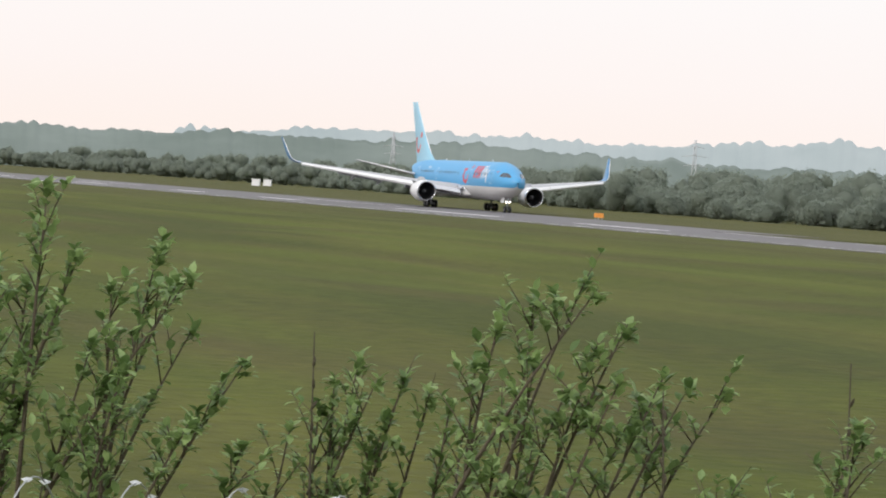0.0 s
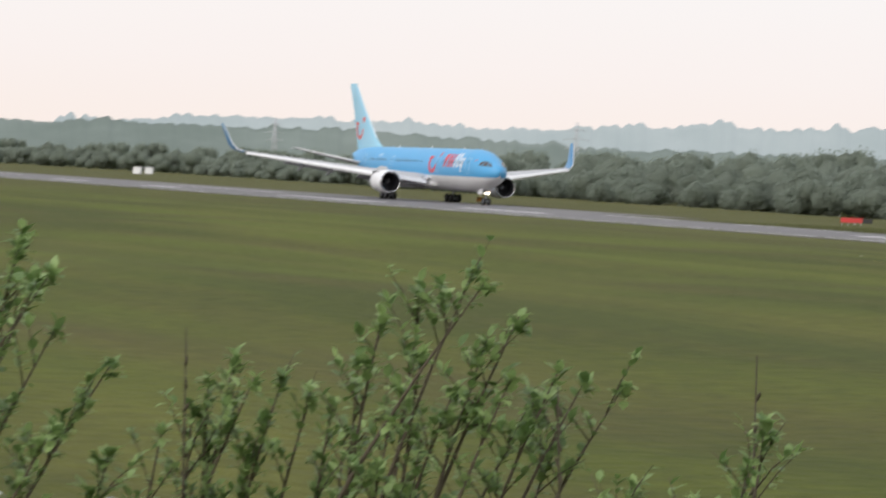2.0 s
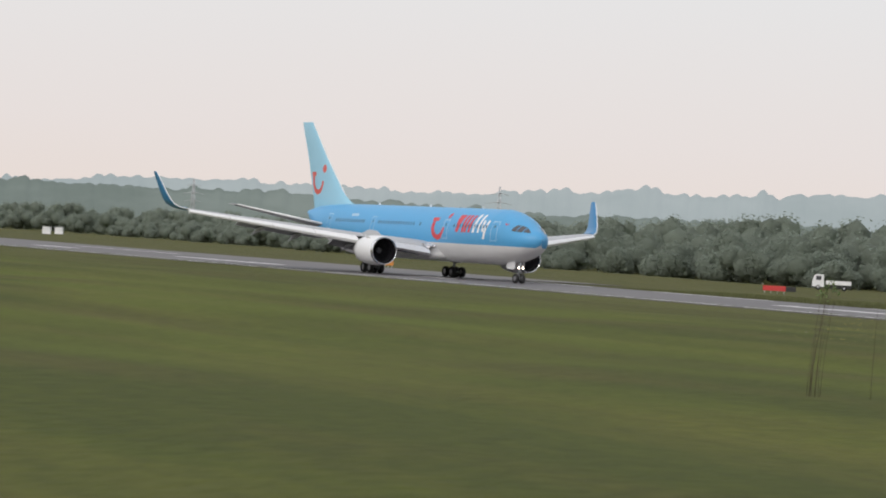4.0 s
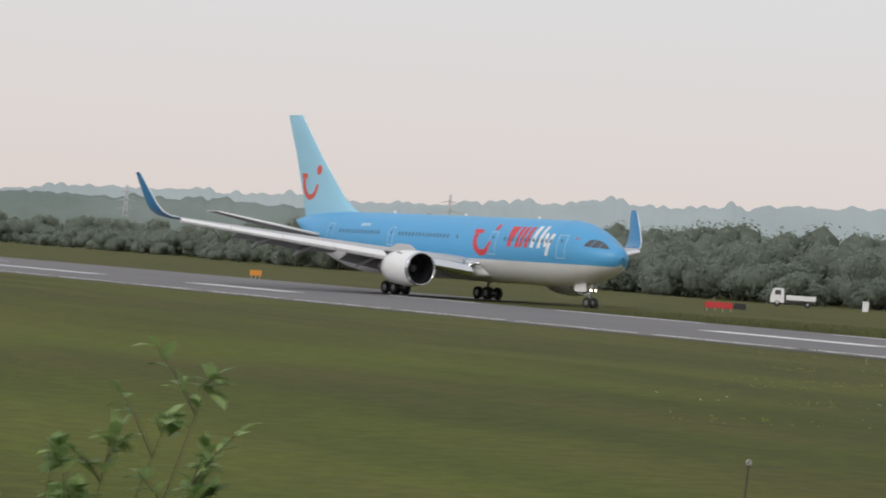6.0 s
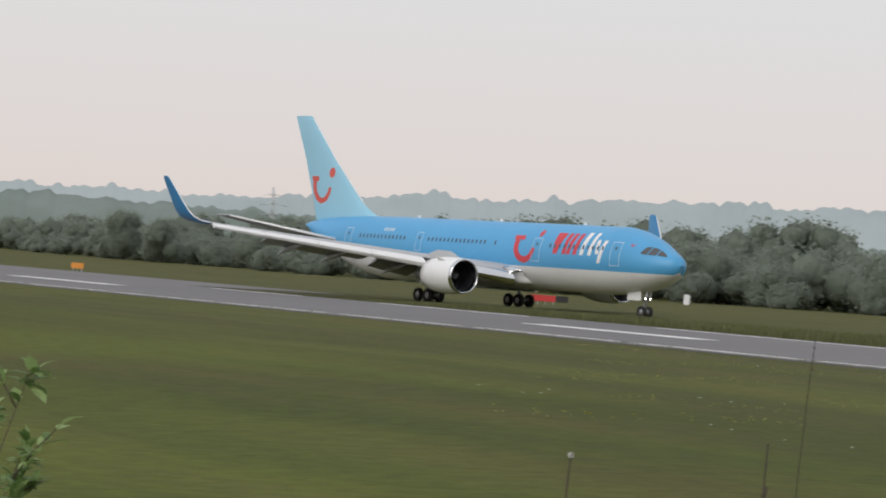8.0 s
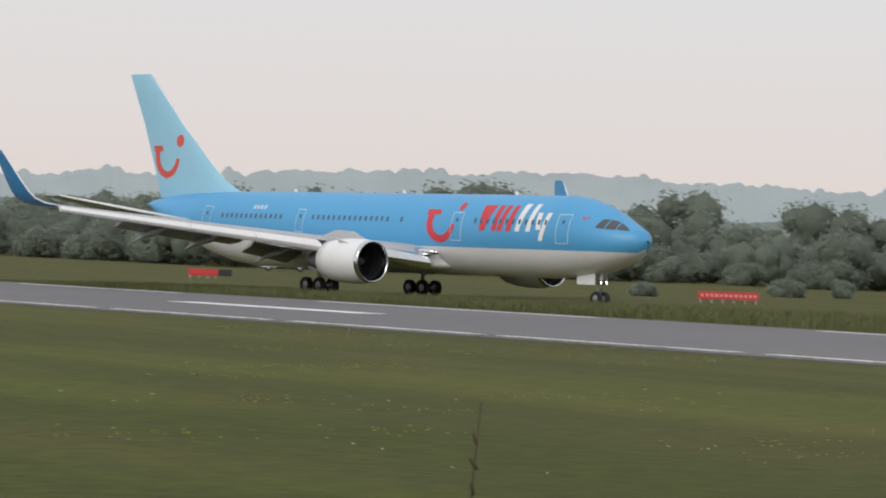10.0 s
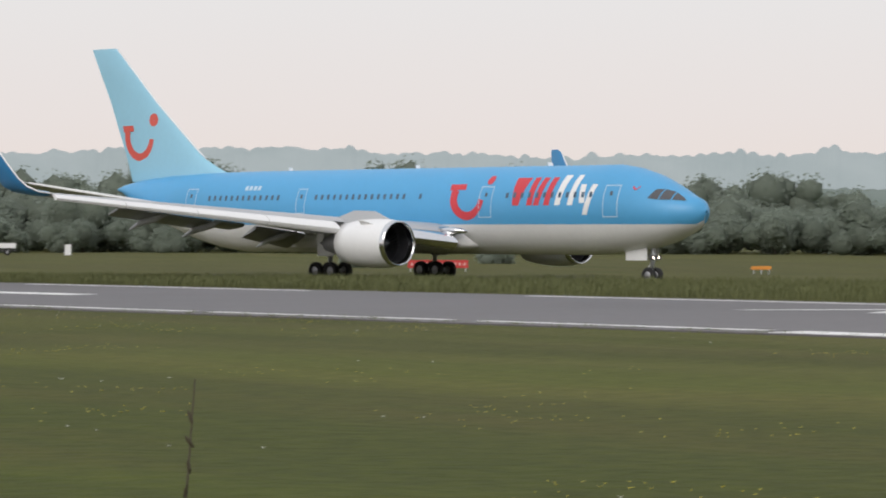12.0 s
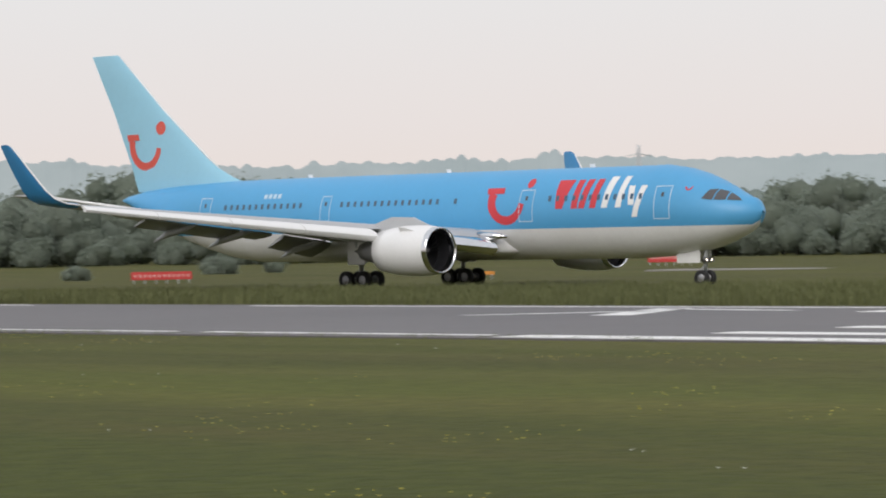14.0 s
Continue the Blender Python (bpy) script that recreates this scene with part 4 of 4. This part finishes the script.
def build_lamp(x, y):
    l = empty("edge_light", pose(x, y, 0), "small runway edge light on a stem beside the asphalt", "runway light", "runway edge lights")
    part("stem", tube("stem", [(0, 0, -0.05), (0, 0, 0.3)], [0.03, 0.03], M_ORANGE, 8), l)
    part("globe", turned("globe", [(0.28, 0.05), (0.30, 0.09), (0.40, 0.08), (0.45, 0.02)], M_CLOCK, 12, "z"), l, "pale glass globe")


for px, py, ph in ((-1327, 530, 25), (-1290, 655, 30), (-1076, 760, 25), (-1066, 772, 25), (-932, 992, 36)):
    build_pylon(px, py, ph)
build_sign(-345.3, 250.5, 4.6, 0.6, 52, M_SIGN, "long low red mandatory sign standing in the grass", 0)
build_sign(-360, 328, 4.4, 0.95, 52, M_SIGN, "red holding-point sign with a black end panel", 1.6)
build_sign(-408, 242, 2.7, 0.6, 58, M_SIGN, "low red sign standing beyond the runway", 1.2)
build_sign(-457, 214.5, 1.3, 0.6, 60, M_ORANGE, "small orange marker sign beside the runway")
build_sign(-322.6, 262.2, 1.5, 0.26, 52, M_ORANGE, "small orange marker sign in the grass")
build_truck(-500, 310, 237)
build_cabinet(-492, 316, 0.8, 1.3, M_WHITE, "small white cabinet beside the truck", 60)
build_cabinet(-905, 322, 2.2, 1.9, M_WHITE, "white equipment cabin in the grass", 60)
build_cabinet(-918, 330, 2.2, 1.9, M_WHITE, "white equipment cabin in the grass", 60)
build_lamp(-520, 310)


# ---- foreground plants ----
def leaf(verts, faces, p, d, up, size):
    """A folded, curved willow leaf from p along d."""
    d = d.normalized()
    side = d.cross(up)
    side = side.normalized() if side.length > 1e-4 else d.orthogonal().normalized()
    n = side.cross(d)
    b = len(verts)
    for u, w, k in ((0, 0.02, 0), (0.3, 0.25, 0.03), (0.65, 0.27, 0.02), (1.0, 0.01, -0.10)):
        c = p + d * (u * size) + n * (k * size)
        verts += [c - side * (w * size) + n * (0.10 * w * size), c - n * 0.02 * size, c + side * (w * size) + n * (0.10 * w * size)]
    for i in range(3):
        q = b + i * 3
        faces += [(q, q + 1, q + 4, q + 3), (q + 1, q + 2, q + 5, q + 4)]


def build_shrub(origin, turn, stems, seed, label, size=0.05, density=1.0, name="willow_shrub", thick=1.0):
    """Upright leafy stems; each stem: (right, height of tip, lean, leafy length)."""
    rng = random.Random(seed)
    shrub = empty(name, origin @ pose(0, 0, 0, 0, 0, turn), label, "shrub", "roadside shrubs")
    verts, faces = [], []
    for right, top, lean, leafy in stems:
        depth = rng.uniform(-0.35, 0.35)
        tip = Vector((right, depth, top))
        foot = Vector((right - lean * top * 1.5 - 0.12 + rng.uniform(-0.12, 0.05), depth * 0.4, 0.0))
        bend = Vector((rng.uniform(-0.06, 0.06), rng.uniform(-0.06, 0.06), 0))
        
        def on(f):
            g = f ** 2.2
            return Vector((foot.x + (tip.x - foot.x) * g, foot.y + (tip.y - foot.y) * g, top * f)) + bend * math.sin(f * math.pi)
        curve = [on(f) for f in (0, 0.25, 0.5, 0.7, 0.82, 0.91, 1.0)]
        part("stem", tube("stem", curve, [q * thick for q in (0.013, 0.012, 0.010, 0.008, 0.006, 0.0042, 0.002)], M_TWIG, 6), shrub)
        for _ in range(int(9 * density * min(1.0, leafy * 2))):
            f = rng.uniform(max(0.0, 1 - 1.3 * leafy / top), 0.97)
            base = on(f)
            d = Vector((rng.uniform(-1, 1), rng.uniform(-1, 1), rng.uniform(0.7, 1.6))).normalized()
            ln = rng.uniform(0.06, 0.20)
            part("twig", tube("twig", [base, base + d * ln * 0.5 + Vector((0, 0, 0.01)), base + d * ln], [0.003, 0.0025, 0.0012], M_TWIG, 4), shrub)
            for _ in range(rng.randint(8, 13)):
                q = base + d * ln * rng.uniform(0.25, 1.05)
                leaf(verts, faces, q, d * 0.5 + Vector((rng.uniform(-1, 1), rng.uniform(-1, 1), rng.uniform(-0.5, 0.7))), Vector((0, 0, 1)), size * rng.uniform(0.6, 1.15))
        for _ in range(rng.randint(14, 20)):
            leaf(verts, faces, tip - Vector((0, 0, rng.uniform(0, 0.05))), Vector((rng.uniform(-1, 1), rng.uniform(-1, 1), rng.uniform(-0.4, 1.2))), Vector((0, 0, 1)), size * rng.uniform(0.7, 1.2))
        for _ in range(int(40 * density * leafy)):
            f = 1 - rng.uniform(0.02, 1.0) * leafy / top
            q = on(f)
            leaf(verts, faces, q, Vector((rng.uniform(-1, 1), rng.uniform(-1, 1), rng.uniform(-0.2, 1.0))), Vector((0, 0, 1)), size * rng.uniform(0.55, 1.1))
    tagged(part("leaves", mesh_of("leaves", verts, faces, M_LEAF, False), shrub, "small grey-green willow leaves"), kind="stuff")
    return shrub


def build_stalk(m, height, label, head=None, knots=0):
    s = empty("dry_stalk", m, label, "stalk", "dry stalks")
    lean = random.uniform(-0.12, 0.16)
    curve = [(lean * (f ** 2) * height * 0.35, 0, height * f) for f in (0, 0.3, 0.6, 0.85, 1)]
    part("stem", tube("stem", curve, [0.007, 0.006, 0.0045, 0.0035, 0.002], M_STALK, 6), s)
    for k in range(knots):
        f = 0.72 + 0.27 * k / max(knots, 1)
        c = Vector((lean * f * f * height * 0.35, 0, height * f))
        part("seed_pod", turned("seed_pod", [(-0.016, 0.001), (-0.008, 0.005), (0.008, 0.0045), (0.018, 0.001)], M_STALK, 7, "z"), s, "", Matrix.Translation(c) @ pose(random.uniform(-0.006, 0.006), 0, 0, random.uniform(-35, 35), random.uniform(-35, 35)))
    if head:
        rng = random.Random(3)
        verts, faces = [], []
        for _ in range(160):
            d = Vector((rng.gauss(0, 1), rng.gauss(0, 1), rng.gauss(0, 1))).normalized()
            u = d.orthogonal().normalized() * 0.0016
            b = len(verts)
            verts += [d * 0.003, d * head + u * 2.5, d * head * 1.02 - u * 2.5]
            faces.append((b, b + 1, b + 2))
        part("seed_head", mesh_of("seed_head", verts, faces, M_CLOCK, False), s, "white fluffy seed head", Matrix.Translation(Vector(curve[-1])))


def before(x, y, pan, right, away):
    """A spot on the ground, right and away metres from (x, y) as one looks along pan."""
    a = radians(pan)
    return pose(x + away * math.sin(a) + right * math.cos(a), y + away * math.cos(a) - right * math.sin(a), 0, 0, 0, -pan)


A = (-72.98, 31.63, -67.3)
# tall willow at the field's edge: right of the sight line, tip height, lean, leafy length
build_shrub(before(*A, 0.0, 9.0), 0, [
    (-1.13, 3.14, 0.00, 0.35), (-1.03, 2.94, 0.06, 0.55), (-0.82, 3.00, 0.04, 0.25), (-0.70, 2.91, 0.16, 0.55), (-1.22, 2.93, -0.03, 0.6), (-1.19, 2.85, -0.05, 0.7),
    (-0.93, 2.87, -0.03, 0.55), (-0.77, 2.86, 0.08, 0.6), (-0.72, 2.74, 0.10, 0.55), (-0.55, 2.66, 0.15, 0.4), (-1.12, 2.76, 0.05, 0.6), (-0.98, 2.70, 0.06, 0.6),
    (-0.86, 2.66, 0.05, 0.6), (-1.25, 2.62, 0.0, 0.6), (-0.66, 2.52, 0.12, 0.5), (-0.52, 2.45, 0.05, 0.3)], 11, "tall grey-green willow shrub in full leaf", 0.046, 1.6)
build_shrub(before(*A, 0.0, 9.2), 0, [
    (0.42, 2.96, 0.10, 0.14), (0.44, 2.94, 0.14, 0.14), (0.29, 2.87, 0.03, 0.35), (0.17, 2.83, 0.02, 0.4), (0.54, 2.84, 0.12, 0.3), (0.46, 2.78, 0.05, 0.3), (0.12, 2.69, -0.02, 0.5), (0.29, 2.72, 0.03, 0.5),
    (0.52, 2.68, 0.09, 0.5), (0.66, 2.70, 0.10, 0.35), (0.75, 2.66, 0.12, 0.25), (0.88, 2.64, 0.16, 0.25), (0.38, 2.64, 0.05, 0.55), (0.21, 2.58, 0.0, 0.5), (0.60, 2.56, 0.08, 0.5), (0.70, 2.50, 0.05, 0.4)], 12, "leafy willow shrub with long bare shoots", 0.046, 1.5)
build_shrub(before(*A, 0.0, 9.6), 0, [
    (-0.30, 2.62, -0.02, 0.4), (-0.24, 2.64, 0.02, 0.4), (-0.17, 2.62, 0.05, 0.4), (-0.09, 2.63, 0.03, 0.5), (-0.01, 2.58, 0.04, 0.5), (0.05, 2.55, 0.02, 0.4), (-0.34, 2.52, -0.04, 0.4), (-0.42, 2.46, 0.0, 0.35), (-0.14, 2.5, 0.02, 0.5), (0.10, 2.46, 0.0, 0.4)], 13, "low willow shrub of slender pale shoots", 0.042, 1.4)
build_shrub(before(*A, 0.0, 8.6), 0, [(1.08, 2.55, 0.0, 0.35), (1.14, 2.63, 0.02, 0.3), (1.20, 2.60, 0.02, 0.4), (0.95, 2.44, 0.05, 0.25), (0.86, 2.42, 0.06, 0.25)], 14, "small willow shrub with sparse shoots", 0.042, 1.2)
build_stalk(before(*A, -0.31, 9.1), 2.76, "thin dark dry stalk with seed pods", None, 12)
build_stalk(before(*A, 1.19, 8.8), 2.78, "thin dark dry stalk with seed pods", None, 9)
build_stalk(before(*A, 0.74, 9.0), 2.66, "thin dark dry stalk with seed pods", None, 16)

B = (-147.82, 81.88, -62.3)
build_shrub(before(*B, -0.05, 6.2), 0, [
    (-0.54, 2.94, 0.05, 0.10), (-0.58, 2.87, 0.05, 0.12), (-0.69, 2.83, 0.02, 0.30), (-0.79, 2.80, 0.02, 0.28), (-0.53, 2.79, 0.05, 0.12), (-0.55, 2.74, 0.03, 0.14), (-0.51, 2.72, 0.04, 0.12), (-0.43, 2.66, 0.03, 0.12), (-0.75, 2.72, 0.0, 0.3), (-0.84, 2.68, 0.0, 0.3)], 15, "young willow shoots with leafy tips", 0.047, 0.8, thick=0.5)
build_stalk(before(*B, 0.40, 6.0), 2.855, "thin stalk with a fluffy white seed head", 0.005, 0)
C = (-162.53, 92.83, -50.3)
build_stalk(before(*C, -0.52, 7.0), 2.87, "thin dark dry stalk with seed pods", None, 14)
build_stalk(before(*B, 0.80, 6.0), 2.90, "thin dark dry stalk with seed pods", None, 12)


def build_fence(m):
    """Perimeter fence with a coil of razor wire along its top."""
    f = empty("perimeter_fence", m, "wire perimeter fence topped with a razor wire coil", "fence")
    for x in (-2.4, 2.4):
        part("post", tube("post", [(x, 0, -0.1), (x, 0, 2.12)], [0.035, 0.035], M_STEEL, 10), f, "galvanised steel post")
    for z in (0.4, 0.9, 1.4, 1.95):
        part("strand", tube("strand", [(-2.4, 0.02, z), (0, 0.02, z - 0.015), (2.4, 0.02, z)], [0.003] * 3, M_STEEL, 5), f)
    turns, n = 17, 26
    pts = [(-2.4 + 4.8 * i / (turns * n), 0.2 * math.sin(2 * math.pi * i / n), 2.13 + 0.2 * math.cos(2 * math.pi * i / n)) for i in range(turns * n + 1)]
    coil = part("razor_wire", tube("razor_wire", pts, [0.0025] * len(pts), M_STEEL, 5), f, "pale coil of razor wire")
    barbs, faces = [], []
    for i in range(0, len(pts), 3):
        p = Vector(pts[i])
        b = len(barbs)
        barbs += [p + Vector((-0.018, 0, 0.003)), p + Vector((0, 0.004, 0.008)), p + Vector((0.018, 0, 0.003)), p + Vector((0, -0.004, -0.008))]
        faces.append((b, b + 1, b + 2, b + 3))
    tagged(part("barbs", mesh_of("barbs", barbs, faces, M_STEEL, False), coil), kind="stuff")


build_fence(before(*A, -0.1, 8.7))


# ---- meadow grass and flowers ----
def build_grass():
    """Uneven tufts over the field, denser near the camera's way, and a tall verge beyond the runway."""
    rng = random.Random(8)

    def tufts(name, label, spots):
        verts, faces = [], []
        for x, y, h, n in spots:
            for _ in range(n):
                a = rng.uniform(0, 6.283)
                p = Vector((x + rng.gauss(0, h * 0.7), y + rng.gauss(0, h * 0.7), -0.05))
                lean = Vector((math.cos(a), math.sin(a), 0)) * rng.uniform(0.05, 0.6) * h
                side = Vector((-math.sin(a), math.cos(a), 0)) * h * rng.uniform(0.03, 0.07)
                b = len(verts)
                k = rng.uniform(0.6, 1.2)
                verts += [p - side, p + side, p + lean * 0.35 + Vector((0, 0, h * 0.65 * k)) + side * 0.7, p + lean * 0.35 + Vector((0, 0, h * 0.65 * k)) - side * 0.7, p + lean + Vector((0, 0, h * k))]
                faces += [(b, b + 1, b + 2, b + 3), (b + 3, b + 2, b + 4)]
        tagged(new(name, mesh_of(name, verts, faces, M_BLADE, False)), label, "grass", kind="stuff")

    verge = []
    for _ in range(12500):
        x = rng.uniform(-372, -190)
        h = float(np.interp(x, [-372, -352, -300, -190], [0.12, 0.45, 0.62, 0.62]))
        far = float(np.interp(x, [-372, -358, -340, -323, -310, -300, -280, -190], [207, 207, 209.5, 212.5, 218, 220, 229, 236]))
        verge.append((x, rng.uniform(198.0, far), h * rng.uniform(0.7, 1.1), 8))
    tufts("verge_grass", "tall grass verge beyond the runway edge", verge)
    edge = [(rng.uniform(-520, -190), 164.7 - abs(rng.gauss(0, 0.8)), rng.uniform(0.10, 0.22), 8) for _ in range(3200)]
    tufts("runway_edge_grass", "ragged grass along the runway edge", edge)


def build_flowers():
    rng = random.Random(21)
    for name, mat, label, n, y0, y1 in (("buttercup_patch", M_YELLOW, "patches of small yellow buttercups in the meadow", 44, 116, 160), ("daisy_patch", M_CLOCK, "scattered white flower heads in the meadow", 16, 112, 158)):
        verts, faces = [], []
        for _ in range(n):
            y = rng.uniform(y0, y1)
            cx, cy = -162.5 - (y - 93) * rng.uniform(0.75, 1.75), y
            for _ in range(rng.randint(3, 26) if mat is M_YELLOW else 2):
                p = Vector((cx + rng.gauss(0, 0.55), cy + rng.gauss(0, 0.9), rng.uniform(0.10, 0.22)))
                r = rng.uniform(0.02, 0.045) if mat is M_YELLOW else 0.04
                b = len(verts)
                for k in range(5):
                    a = k * 1.2566 + rng.uniform(0, 0.4)
                    verts.append(p + Vector((r * math.cos(a), r * math.sin(a), 0.02 + 0.3 * r * math.sin(2 * a))))
                verts.append(p)
                faces += [(b, b + 1, b + 5), (b + 1, b + 2, b + 5), (b + 2, b + 3, b + 5), (b + 3, b + 4, b + 5), (b + 4, b, b + 5)]
        tagged(new(name, mesh_of(name, verts, faces, mat, False)), label, "flowers", kind="stuff")


M_BLADE = material("grass_blades", (0.150, 0.160, 0.066), 0.9, 0, 0.3, 0.2, 3, 0, (0.112, 0.122, 0.048), islands=True, transl=0.25)
build_grass()
build_flowers()


# ---- what moves ----
ROLL_OUT = [
    (0, -500.04, 212.61, -6.47),
    (0.5, -493.47, 212.54, -5.62),
    (1, -487.61, 213.12, -4.68),
    (1.5, -482.03, 213.71, -3.91),
    (2, -458.32, 206.21, -3.07),
    (2.5, -431.21, 196.52, -2.26),
    (3, -401.89, 185.94, -1.33),
    (3.5, -378.67, 176.45, -0.27),
    (3.6, -379.18, 177.55, -0.07),
    (3.7, -379.70, 178.66, 0.13),
    (3.8, -380.21, 179.76, 0.33),
    (4, -381.24, 181.97, 0.73),
    (4.5, -383.81, 187.48, 1.73),
    (5, -386.37, 193.00, 2.73),
    (5.5, -388.94, 198.51, 3.73),
    (5.7, -389.97, 200.72, 4.13),
    (5.8, -390.48, 201.82, 4.33),
    (5.9, -391.00, 202.93, 4.53),
    (6, -391.51, 204.03, 4.73),
    (6.5, -390.24, 207.70, 5.14),
    (7, -385.25, 210.33, 5.24),
    (7.5, -381.07, 213.16, 5.25),
    (8, -376.51, 216.14, 5.25),
    (8.5, -369.96, 217.37, 5.20),
    (8.6, -367.49, 216.90, 5.32),
    (8.7, -365.02, 216.42, 5.44),
    (8.8, -362.55, 215.95, 5.56),
    (8.9, -360.08, 215.47, 5.69),
    (9, -357.61, 215.00, 5.81),
    (9.5, -350.78, 215.95, 5.60),
    (10, -343.95, 216.90, 5.40),
    (10.5, -337.12, 217.85, 5.19),
    (11, -330.29, 218.80, 4.98),
    (11.5, -323.47, 219.75, 4.78),
    (12, -318.50, 222.94, 4.16),
    (12.5, -314.59, 225.57, 3.77),
    (13, -310.29, 228.55, 3.29),
    (13.5, -305.81, 230.80, 2.63),
    (14, -301.02, 233.14, 1.78),
]


def motions():
    walk(airliner, [(t, pose(x, y, 0.06, 0, 0, a)) for t, x, y, a in ROLL_OUT])
    # wheels roll at the taxiing speed of the landing run, slowing from 16 to 13 m/s
    steps = np.linspace(0, 14, 14 * FPS + 1)
    gone = 16.0 * steps - 0.107 * steps ** 2
    for ax, x, y, r in SPIN:
        walk(ax, [(float(t), pose(x, y, r, 0, math.degrees(float(g) / r))) for t, g in zip(steps, gone)])


motions()
